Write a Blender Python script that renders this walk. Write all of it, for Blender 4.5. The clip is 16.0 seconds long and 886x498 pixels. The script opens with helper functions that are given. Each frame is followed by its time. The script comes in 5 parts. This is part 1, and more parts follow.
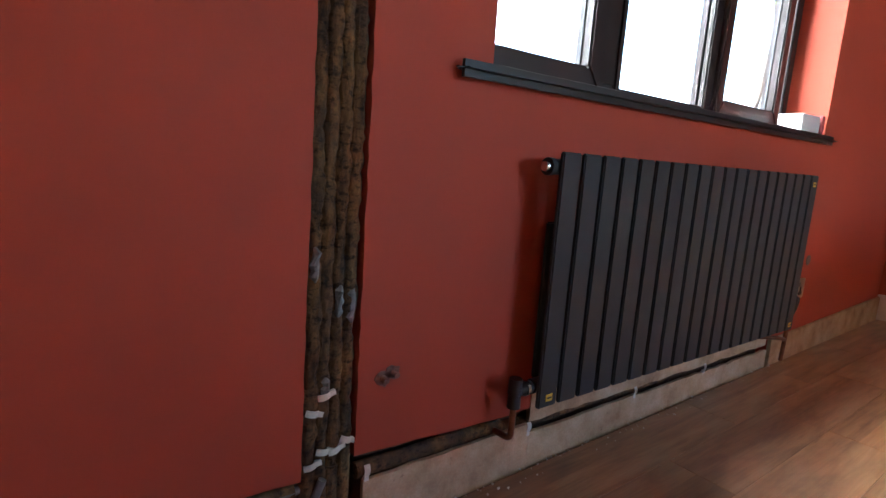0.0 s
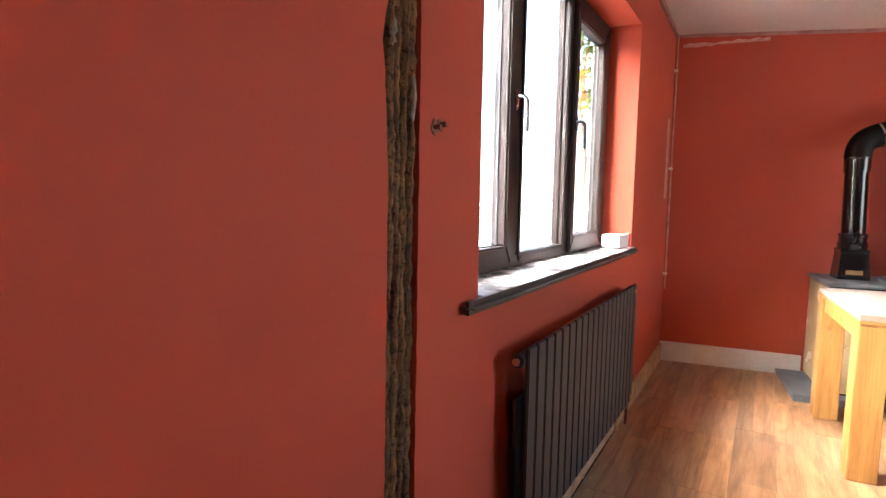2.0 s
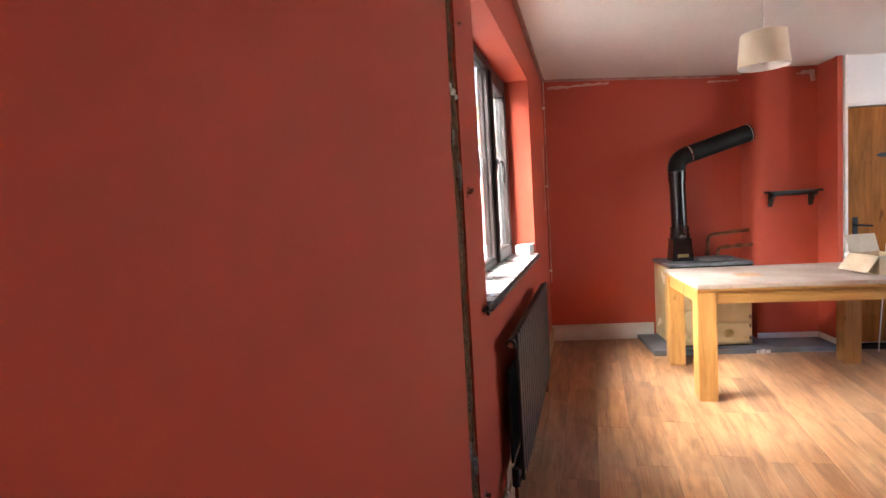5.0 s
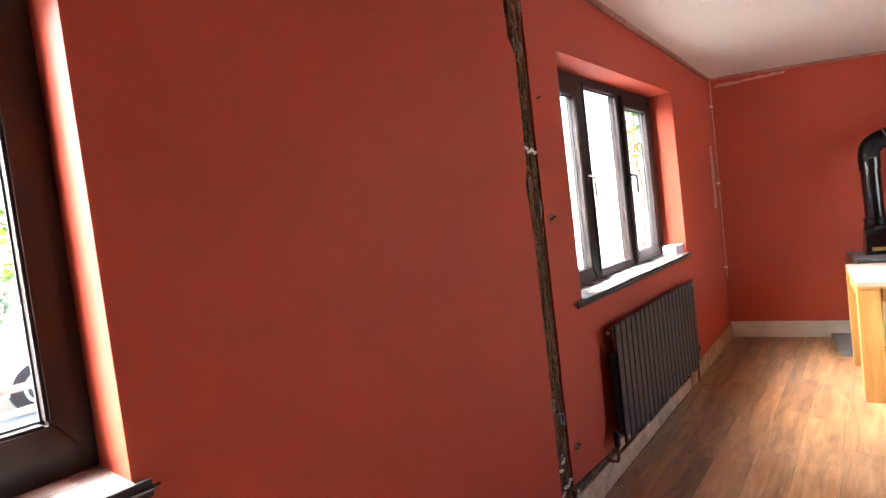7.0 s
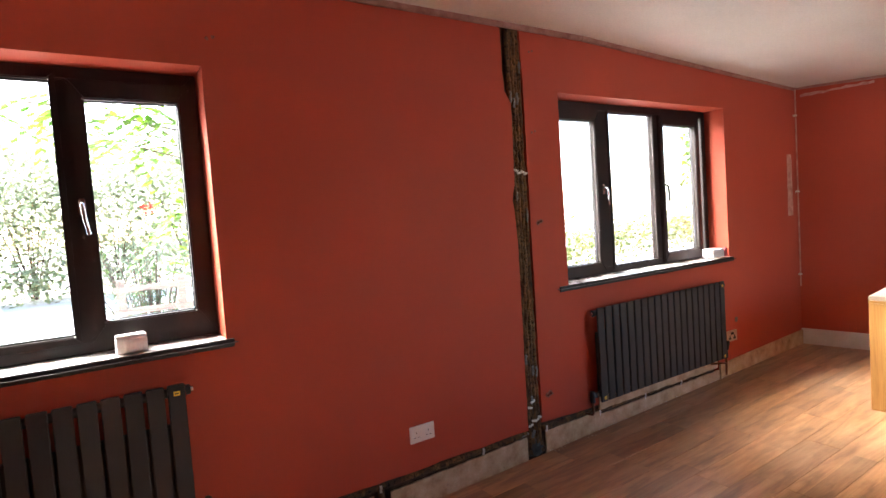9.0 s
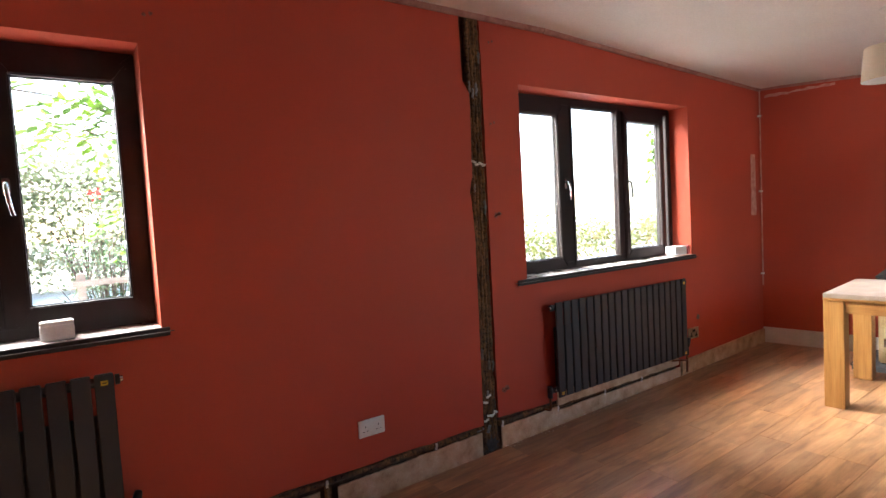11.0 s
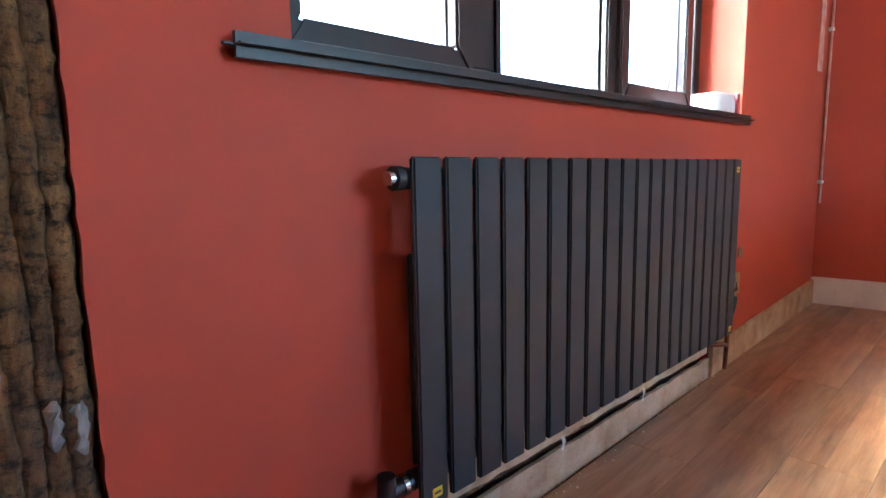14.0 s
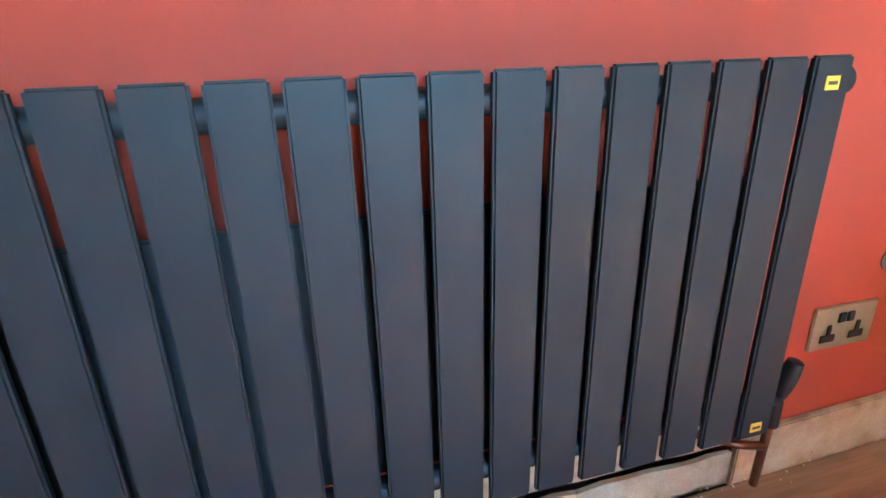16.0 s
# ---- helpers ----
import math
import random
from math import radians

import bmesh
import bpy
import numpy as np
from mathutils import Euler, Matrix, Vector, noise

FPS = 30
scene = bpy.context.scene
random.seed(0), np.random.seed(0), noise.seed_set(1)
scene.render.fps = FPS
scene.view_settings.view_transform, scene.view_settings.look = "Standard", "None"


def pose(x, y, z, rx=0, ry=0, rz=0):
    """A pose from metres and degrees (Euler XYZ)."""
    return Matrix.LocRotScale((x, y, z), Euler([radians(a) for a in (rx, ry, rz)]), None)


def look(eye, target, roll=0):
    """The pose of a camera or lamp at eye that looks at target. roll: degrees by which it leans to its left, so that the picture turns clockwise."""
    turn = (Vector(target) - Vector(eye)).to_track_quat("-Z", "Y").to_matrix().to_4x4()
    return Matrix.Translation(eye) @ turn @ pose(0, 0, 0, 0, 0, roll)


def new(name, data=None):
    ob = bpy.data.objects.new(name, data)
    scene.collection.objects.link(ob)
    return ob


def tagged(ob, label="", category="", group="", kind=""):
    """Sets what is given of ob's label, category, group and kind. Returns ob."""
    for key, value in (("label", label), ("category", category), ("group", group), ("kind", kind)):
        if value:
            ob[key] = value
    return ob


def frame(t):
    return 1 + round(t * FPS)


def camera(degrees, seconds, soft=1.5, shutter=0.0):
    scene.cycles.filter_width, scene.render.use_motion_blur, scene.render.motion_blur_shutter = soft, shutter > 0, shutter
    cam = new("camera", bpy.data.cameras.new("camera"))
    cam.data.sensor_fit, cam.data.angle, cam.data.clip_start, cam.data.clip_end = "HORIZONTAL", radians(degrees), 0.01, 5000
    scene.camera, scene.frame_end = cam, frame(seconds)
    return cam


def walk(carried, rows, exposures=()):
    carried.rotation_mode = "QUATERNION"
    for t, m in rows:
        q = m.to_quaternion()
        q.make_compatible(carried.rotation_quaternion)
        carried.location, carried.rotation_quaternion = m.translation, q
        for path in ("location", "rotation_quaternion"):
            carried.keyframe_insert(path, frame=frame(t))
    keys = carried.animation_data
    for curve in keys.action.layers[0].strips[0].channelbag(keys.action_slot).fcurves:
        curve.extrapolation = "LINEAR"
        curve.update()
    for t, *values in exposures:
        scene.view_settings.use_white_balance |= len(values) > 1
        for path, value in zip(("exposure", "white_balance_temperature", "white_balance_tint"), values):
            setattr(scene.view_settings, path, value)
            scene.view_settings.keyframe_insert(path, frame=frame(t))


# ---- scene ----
cam = camera(78.7, 16.0)
PATH = [
    (0, (-0.460, -0.951, 0.719), (0.734, 0.620, 0.389), 4.0),
    (0.5, (-0.561, -0.745, 0.721), (0.769, 0.705, 0.359), 4.7),
    (1, (-0.657, -0.652, 0.814), (0.796, 0.690, 0.518), 3.4),
    (1.5, (-0.740, -0.649, 1.005), (0.827, 0.562, 0.729), 3.0),
    (2, (-0.945, -0.668, 1.193), (0.766, 0.352, 1.006), 1.0),
    (2.5, (-1.178, -0.600, 1.319), (0.620, 0.262, 1.158), -0.4),
    (3, (-1.361, -0.519, 1.321), (0.517, 0.153, 1.169), -1.6),
    (3.5, (-1.522, -0.372, 1.286), (0.412, 0.109, 1.123), -2.4),
    (6, (-1.909, -0.562, 1.348), (-0.048, 0.161, 1.234), -7.1),
    (6.5, (-2.087, -0.879, 1.374), (-0.363, 0.130, 1.277), -7.7),
    (7, (-2.191, -1.221, 1.408), (-0.646, 0.045, 1.305), -6.9),
    (7.5, (-2.224, -1.595, 1.419), (-0.851, -0.143, 1.325), -6.9),
    (8, (-2.257, -1.987, 1.418), (-1.048, -0.396, 1.325), -6.6),
    (10.5, (-2.249, -2.846, 1.418), (-1.199, -1.148, 1.302), -3.3),
    (11, (-2.097, -2.600, 1.352), (-0.958, -0.959, 1.241), -3.2),
    (11.5, (-1.828, -2.236, 1.274), (-0.606, -0.656, 1.162), -3.4),
    (12, (-1.528, -1.828, 1.172), (-0.234, -0.307, 1.061), -3.3),
    (12.5, (-1.167, -1.460, 1.053), (0.182, 0.012, 0.937), -3.2),
    (13, (-0.726, -1.091, 0.870), (0.659, 0.343, 0.715), -2.4),
    (13.5, (-0.343, -0.877, 0.741), (1.047, 0.549, 0.559), -1.8),
    (14, (-0.061, -0.793, 0.724), (1.289, 0.657, 0.449), -1.2),
    (14.5, (0.279, -0.706, 0.727), (1.573, 0.779, 0.382), -0.8),
    (15, (0.615, -0.685, 0.757), (1.773, 0.858, 0.230), 0.2),
    (15.5, (0.925, -0.722, 0.775), (1.833, 0.959, 0.182), -0.9),
    (16, (1.299, -0.694, 0.785), (1.796, 1.106, 0.067), -1.6),
]
EXPOSURES = [(0, 3.85, 5550, 2), (1, 4.25, 6250, 10), (2, 4.2, 6350, 10), (3.5, 3.95, 6350, 10), (6, 4.05, 6300, 10), (7.5, 4.2, 6300, 10), (8.2, 4.1, 6400, 10),
             (10.5, 3.55, 6500, 10), (11.5, 3.55, 6200, 10), (12.5, 3.95, 5850, 5), (13.5, 4.35, 5450, 4), (14.5, 5.0, 5000, -4), (15, 5.25, 4850, -7), (16, 5.6, 4700, -10)]
walk(cam, [(t, look(eye, target, roll)) for t, eye, target, roll in PATH], EXPOSURES)

# ---- world and light ----
SUN_ELEVATION, SUN_HEADING = 40.0, -34.0
world = bpy.data.worlds.new("sky")
scene.world = world
world.use_nodes = True
wn = world.node_tree
wn.nodes.clear()
sky = wn.nodes.new("ShaderNodeTexSky")
sky.sky_type, sky.sun_disc = "NISHITA", False
sky.sun_elevation, sky.sun_rotation = radians(SUN_ELEVATION), radians(SUN_HEADING)
sky.air_density, sky.dust_density, sky.ozone_density = 1.0, 1.6, 1.0
wbg = wn.nodes.new("ShaderNodeBackground")
wbg.inputs["Strength"].default_value = 0.15
wout = wn.nodes.new("ShaderNodeOutputWorld")
wn.links.new(sky.outputs[0], wbg.inputs[0])
wn.links.new(wbg.outputs[0], wout.inputs[0])

sun = new("sun", bpy.data.lights.new("sun", "SUN"))
sun.data.energy, sun.data.angle, sun.data.color = 3.4, radians(40), (1, 0.98, 0.95)
a, e = radians(SUN_HEADING), radians(SUN_ELEVATION)
sun.matrix_world = look((math.sin(a) * math.cos(e) * 30, math.cos(a) * math.cos(e) * 30, math.sin(e) * 30), (0, 0, 0))


def opening_lamp(name, eye, target, w, h, power, color=(1, 1, 1)):
    """Daylight that enters by a glazed opening in the wall behind the camera."""
    data = bpy.data.lights.new(name, "AREA")
    data.shape, data.size, data.size_y, data.energy, data.color = "RECTANGLE", w, h, power, color
    ob = new(name, data)
    ob.matrix_world = look(eye, target)
    return ob


opening_lamp("south_window_daylight", (2.05, -4.30, 1.55), (2.05, 0, 1.4), 1.7, 1.15, 0.3, (0.97, 0.98, 1.0))

# ---- materials ----


def nodes_of(name):
    m = bpy.data.materials.new(name)
    m.use_nodes = True
    t = m.node_tree
    b = t.nodes["Principled BSDF"]
    return m, t, b


def add(t, kind, **kw):
    n = t.nodes.new(kind)
    for k, v in kw.items():
        n.inputs[k].default_value = v
    return n


def coords(t, scale=(1, 1, 1), local=False):
    if local:
        c = t.nodes.new("ShaderNodeTexCoord").outputs["Object"]
    else:
        c = t.nodes.new("ShaderNodeNewGeometry").outputs["Position"]
    mp = t.nodes.new("ShaderNodeMapping")
    mp.inputs["Scale"].default_value = scale
    t.links.new(c, mp.inputs["Vector"])
    return mp.outputs[0]


def ramp(t, fac, stops):
    r = t.nodes.new("ShaderNodeValToRGB")
    while len(r.color_ramp.elements) < len(stops):
        r.color_ramp.elements.new(0.5)
    for el, (p, c) in zip(r.color_ramp.elements, stops):
        el.position, el.color = p, (*c, 1)
    t.links.new(fac, r.inputs[0])
    return r.outputs[0]


def noise_of(t, vec, scale, detail=4, rough=0.55, distortion=0.0):
    n = add(t, "ShaderNodeTexNoise", Scale=scale, Detail=detail, Roughness=rough, Distortion=distortion)
    t.links.new(vec, n.inputs["Vector"])
    return n.outputs["Fac"]


def mix(t, kind, fac, a, b):
    m = t.nodes.new("ShaderNodeMix")
    m.data_type, m.blend_type = "RGBA", kind
    for sock, v in ((m.inputs[0], fac), (m.inputs[6], a), (m.inputs[7], b)):
        if isinstance(v, (int, float)):
            sock.default_value = v
        elif isinstance(v, tuple):
            sock.default_value = (*v, 1)
        else:
            t.links.new(v, sock)
    return m.outputs[2]


def bump(t, b, height, strength, distance):
    n = t.nodes.new("ShaderNodeBump")
    n.inputs["Strength"].default_value, n.inputs["Distance"].default_value = strength, distance
    t.links.new(height, n.inputs["Height"])
    t.links.new(n.outputs[0], b.inputs["Normal"])


def surface(name, c0, c1, rough=0.6, scale=6.0, fine=60.0, metal=0.0, bump_s=0.15, bump_d=0.002, stretch=(1, 1, 1), local=False, spec=0.5, rough_var=0.1):
    """A plain surface: two tones mixed by a broad and a fine noise, uneven gloss and a fine relief."""
    m, t, b = nodes_of(name)
    v = coords(t, stretch, local)
    broad, small = noise_of(t, v, scale), noise_of(t, v, fine, 6, 0.6)
    col = ramp(t, broad, ((0.32, c0), (0.68, c1)))
    grain = ramp(t, small, ((0.3, (0.86, 0.86, 0.86)), (0.7, (1.0, 1.0, 1.0))))
    t.links.new(mix(t, "MULTIPLY", 1.0, col, grain), b.inputs["Base Color"])
    r = t.nodes.new("ShaderNodeMapRange")
    r.inputs["To Min"].default_value, r.inputs["To Max"].default_value = max(0.02, rough - rough_var), min(1, rough + rough_var)
    t.links.new(broad, r.inputs["Value"])
    t.links.new(r.outputs[0], b.inputs["Roughness"])
    b.inputs["Metallic"].default_value = metal
    b.inputs["Specular IOR Level"].default_value = spec
    if bump_s:
        bump(t, b, small, bump_s, bump_d)
    return m


def wall_paint():
    """Terracotta emulsion: faint roller texture, scuffs and paler filled patches."""
    m, t, b = nodes_of("terracotta_paint")
    v = coords(t)
    broad = noise_of(t, v, 0.9, 3, 0.5)
    blot = noise_of(t, v, 5.0, 5, 0.6)
    fine = noise_of(t, v, 260.0, 3, 0.6)
    mid = noise_of(t, v, 22.0, 4, 0.6)
    col = ramp(t, broad, ((0.25, (0.362, 0.055, 0.0275)), (0.75, (0.402, 0.066, 0.0335))))
    col = mix(t, "MIX", ramp(t, blot, ((0.60, (0, 0, 0)), (0.85, (0.16, 0.16, 0.16)))), col, (0.46, 0.110, 0.068))
    spots = noise_of(t, v, 38.0, 2, 0.4)
    col = mix(t, "MIX", ramp(t, spots, ((0.77, (0, 0, 0)), (0.82, (0.5, 0.5, 0.5)))), col, (0.25, 0.06, 0.045))
    t.links.new(col, b.inputs["Base Color"])
    b.inputs["Roughness"].default_value = 0.62
    b.inputs["Specular IOR Level"].default_value = 0.24
    h = t.nodes.new("ShaderNodeMath")
    h.operation = "ADD"
    t.links.new(fine, h.inputs[0])
    t.links.new(mid, h.inputs[1])
    bump(t, b, h.outputs[0], 0.22, 0.0015)
    return m


def laminate():
    """Oak-look laminate: long grain along the board, dark figure, a tone for each board."""
    m, t, b = nodes_of("oak_laminate")
    info = t.nodes.new("ShaderNodeObjectInfo")
    v0 = t.nodes.new("ShaderNodeNewGeometry").outputs["Position"]
    off = t.nodes.new("ShaderNodeVectorMath")
    off.operation = "SCALE"
    one = t.nodes.new("ShaderNodeCombineXYZ")
    for i in range(3):
        t.links.new(info.outputs["Random"], one.inputs[i])
    t.links.new(one.outputs[0], off.inputs[0])
    off.inputs["Scale"].default_value = 37.0
    s = t.nodes.new("ShaderNodeVectorMath")
    t.links.new(v0, s.inputs[0])
    t.links.new(off.outputs[0], s.inputs[1])
    mp = t.nodes.new("ShaderNodeMapping")
    mp.inputs["Scale"].default_value = (0.9, 9.0, 1.0)
    t.links.new(s.outputs[0], mp.inputs["Vector"])
    figure = noise_of(t, mp.outputs[0], 1.6, 5, 0.6, 1.2)
    mp3 = t.nodes.new("ShaderNodeMapping")
    mp3.inputs["Scale"].default_value = (3.6, 15.0, 1.0)
    t.links.new(s.outputs[0], mp3.inputs["Vector"])
    mp2 = t.nodes.new("ShaderNodeMapping")
    mp2.inputs["Scale"].default_value = (3.0, 70.0, 1.0)
    t.links.new(s.outputs[0], mp2.inputs["Vector"])
    grain = noise_of(t, mp2.outputs[0], 2.0, 5, 0.65)
    col = ramp(t, figure, ((0.24, (0.205, 0.097, 0.043)), (0.50, (0.385, 0.208, 0.099)), (0.74, (0.475, 0.300, 0.165))))
    col = mix(t, "MULTIPLY", 1.0, col, ramp(t, grain, ((0.3, (0.78, 0.74, 0.70)), (0.65, (1, 1, 1)))))
    tone = ramp(t, info.outputs["Random"], ((0.0, (0.84, 0.83, 0.83)), (0.5, (1.0, 0.98, 0.95)), (1.0, (1.12, 1.09, 1.04))))
    col = mix(t, "MULTIPLY", 1.0, col, tone)
    # two printed strips along each board, broken into staves of their own tone
    cell = t.nodes.new("ShaderNodeVectorMath")
    cell.operation = "SNAP"
    cell.inputs[1].default_value = (0.64, 0.108, 50.0)
    lift = t.nodes.new("ShaderNodeMapping")
    lift.inputs["Location"].default_value = (0.0, 0.0, 5.0)
    t.links.new(t.nodes.new("ShaderNodeTexCoord").outputs["Object"], lift.inputs["Vector"])
    t.links.new(lift.outputs[0], cell.inputs[0])
    seed = t.nodes.new("ShaderNodeVectorMath")
    t.links.new(cell.outputs[0], seed.inputs[0])
    t.links.new(off.outputs[0], seed.inputs[1])
    stave = t.nodes.new("ShaderNodeTexWhiteNoise")
    t.links.new(seed.outputs[0], stave.inputs["Vector"])
    col = mix(t, "MULTIPLY", 1.0, col, ramp(t, stave.outputs["Value"], ((0.0, (0.68, 0.65, 0.66)), (0.4, (0.92, 0.89, 0.87)), (1.0, (1.16, 1.14, 1.10)))))
    cloud = noise_of(t, mp3.outputs[0], 1.0, 3, 0.55, 0.6)
    col = mix(t, "MULTIPLY", 1.0, col, ramp(t, cloud, ((0.32, (0.66, 0.61, 0.57)), (0.5, (0.98, 0.97, 0.95)), (0.68, (1.10, 1.10, 1.10)))))
    film = noise_of(t, v0, 1.1, 2, 0.5)
    col = mix(t, "MIX", ramp(t, film, ((0.40, (0, 0, 0)), (0.65, (0.12, 0.12, 0.12)))), col, (0.55, 0.45, 0.36))
    t.links.new(col, b.inputs["Base Color"])
    t.links.new(ramp(t, film, ((0.3, (0.29, 0.29, 0.29)), (0.7, (0.39, 0.39, 0.39)))), b.inputs["Roughness"])
    bump(t, b, grain, 0.10, 0.0008)
    return m


def timber(name, dark, mid, light, rough=0.5, scale=1.0, axis=2, bump_s=0.15, knots=True, spec=0.5):
    """Sawn or varnished wood with its grain along one axis of the object."""
    m, t, b = nodes_of(name)
    st = [11.0 * scale] * 3
    st[axis] = 0.9 * scale
    v = coords(t, tuple(st), True)
    fig = noise_of(t, v, 1.5, 5, 0.6, 1.0)
    st2 = [90.0 * scale] * 3
    st2[axis] = 3.0 * scale
    grain = noise_of(t, coords(t, tuple(st2), True), 1.5, 4, 0.6)
    col = ramp(t, fig, ((0.28, dark), (0.5, mid), (0.75, light)))
    col = mix(t, "MULTIPLY", 1.0, col, ramp(t, grain, ((0.3, (0.78, 0.75, 0.72)), (0.65, (1, 1, 1)))))
    if knots:
        st3 = [7.0 * scale] * 3
        st3[axis] = 2.6 * scale
        k = noise_of(t, coords(t, tuple(st3), True), 2.2, 2, 0.4)
        col = mix(t, "MIX", ramp(t, k, ((0.70, (0, 0, 0)), (0.77, (0.75, 0.75, 0.75)))), col, tuple(0.45 * c for c in dark))
    t.links.new(col, b.inputs["Base Color"])
    b.inputs["Roughness"].default_value = rough
    b.inputs["Specular IOR Level"].default_value = spec
    bump(t, b, grain, bump_s, 0.0015)
    return m


def hessian_wrap():
    """Old brown pipe wrapping, dirty, with grey and ochre patches."""
    m, t, b = nodes_of("brown_pipe_wrap")
    v = coords(t, (1, 1, 0.30))
    p = noise_of(t, v, 30.0, 5, 0.65)
    q = noise_of(t, coords(t), 9.0, 4, 0.6, 0.5)
    crease = noise_of(t, coords(t, (1, 1, 1.6)), 44.0, 6, 0.72)
    f = noise_of(t, coords(t), 240.0, 4, 0.7)
    col = ramp(t, p, ((0.30, (0.020, 0.010, 0.005)), (0.44, (0.115, 0.056, 0.019)), (0.60, (0.230, 0.118, 0.039)), (0.80, (0.38, 0.215, 0.080))))
    col = mix(t, "MIX", ramp(t, q, ((0.48, (0, 0, 0)), (0.62, (0.75, 0.75, 0.75)))), col, (0.070, 0.040, 0.024))
    # shade in the creases is put into the colour, on top of their relief
    col = mix(t, "MULTIPLY", 1.0, col, ramp(t, crease, ((0.36, (0.16, 0.14, 0.12)), (0.50, (1, 1, 1)))))
    col = mix(t, "MULTIPLY", 1.0, col, ramp(t, f, ((0.3, (0.80, 0.80, 0.80)), (0.65, (1, 1, 1)))))
    t.links.new(col, b.inputs["Base Color"])
    b.inputs["Roughness"].default_value = 0.9
    h = t.nodes.new("ShaderNodeMath")
    h.operation = "ADD"
    t.links.new(p, h.inputs[0])
    t.links.new(crease, h.inputs[1])
    bump(t, b, h.outputs[0], 0.9, 0.009)
    return m


def old_plaster():
    """Bare cream plaster and worn skirting paint with dirty chips."""
    m, t, b = nodes_of("bare_plaster")
    v = coords(t)
    p, q, f = noise_of(t, v, 9.0, 6, 0.65), noise_of(t, v, 30.0, 5, 0.7), noise_of(t, v, 180.0, 4, 0.6)
    col = ramp(t, p, ((0.28, (0.29, 0.17, 0.085)), (0.46, (0.49, 0.345, 0.200)), (0.7, (0.63, 0.490, 0.325))))
    col = mix(t, "MIX", ramp(t, q, ((0.64, (0, 0, 0)), (0.72, (0.8, 0.8, 0.8)))), col, (0.19, 0.10, 0.065))
    col = mix(t, "MULTIPLY", 1.0, col, ramp(t, f, ((0.3, (0.82, 0.8, 0.78)), (0.7, (1, 1, 1)))))
    t.links.new(col, b.inputs["Base Color"])
    b.inputs["Roughness"].default_value = 0.85
    bump(t, b, q, 0.6, 0.005)
    return m


def clear_glass():
    m, t, b = nodes_of("window_glass")
    b.inputs["Base Color"].default_value = (1, 1, 1, 1)
    b.inputs["Roughness"].default_value = 0.0
    b.inputs["IOR"].default_value = 1.45
    b.inputs["Transmission Weight"].default_value = 1.0
    return m


def foliage(name, dark, light):
    m, t, b = nodes_of(name)
    g = t.nodes.new("ShaderNodeNewGeometry")
    c = ramp(t, g.outputs["Random Per Island"], ((0.0, dark), (1.0, light)))
    t.links.new(c, b.inputs["Base Color"])
    b.inputs["Roughness"].default_value = 0.55
    tr = t.nodes.new("ShaderNodeBsdfTranslucent")
    t.links.new(c, tr.inputs[0])
    ms = t.nodes.new("ShaderNodeMixShader")
    ms.inputs[0].default_value = 0.45
    out = t.nodes["Material Output"]
    t.links.new(b.outputs[0], ms.inputs[1])
    t.links.new(tr.outputs[0], ms.inputs[2])
    t.links.new(ms.outputs[0], out.inputs[0])
    return m


PAINT = wall_paint()
LAMINATE = laminate()
WRAP = hessian_wrap()
PLASTER = old_plaster()
GLASS = clear_glass()
CEILING = surface("ceiling_emulsion", (0.66, 0.60, 0.54), (0.72, 0.67, 0.61), 0.8, 1.2, 90, bump_s=0.2)
CEIL_EDGE = surface("ceiling_edge_paint", (0.26, 0.10, 0.075), (0.40, 0.22, 0.17), 0.7, 14, 80, bump_s=0.4, bump_d=0.004)
WHITE_WALL = surface("white_wall_paint", (0.68, 0.65, 0.62), (0.74, 0.72, 0.69), 0.7, 1.5, 120)
WHITE_GLOSS = surface("white_skirting_paint", (0.62, 0.58, 0.53), (0.74, 0.71, 0.67), 0.4, 5, 90, bump_s=0.1)
FRAME = surface("dark_brown_window_frame", (0.013, 0.0075, 0.0065), (0.024, 0.013, 0.011), 0.46, 8, 140, bump_s=0.12, bump_d=0.0006, stretch=(1, 1, 0.25), spec=0.28)
SILL_EDGE = surface("black_sill_edge", (0.010, 0.008, 0.008), (0.020, 0.015, 0.014), 0.45, 10, 90, bump_s=0.2)
SILL_TOP = surface("worn_sill_top", (0.20, 0.18, 0.17), (0.52, 0.49, 0.47), 0.28, 9, 60, bump_s=0.2, rough_var=0.12)
GASKET = surface("black_gasket", (0.012, 0.012, 0.012), (0.02, 0.02, 0.02), 0.7, 8, 80)
ANTHRACITE = surface("anthracite_radiator_paint", (0.019, 0.0212, 0.0235), (0.023, 0.0255, 0.0285), 0.5, 3, 300, bump_s=0.05, bump_d=0.0004, rough_var=0.05, spec=0.4)
BLACK_PLASTIC = surface("black_plastic", (0.008, 0.008, 0.009), (0.014, 0.014, 0.015), 0.4, 10, 120, bump_s=0.05)
CHROME = surface("brushed_chrome", (0.55, 0.55, 0.56), (0.68, 0.68, 0.69), 0.22, 20, 200, metal=1.0, bump_s=0.04)
BRASS = surface("dull_brass", (0.42, 0.29, 0.11), (0.55, 0.40, 0.18), 0.35, 15, 150, metal=1.0, bump_s=0.06)
COPPER = surface("tarnished_copper", (0.12, 0.050, 0.028), (0.28, 0.125, 0.068), 0.42, 18, 120, metal=0.9, bump_s=0.1)
YELLOW = surface("yellow_sticker", (0.70, 0.46, 0.03), (0.78, 0.53, 0.05), 0.5, 20, 100, bump_s=0)
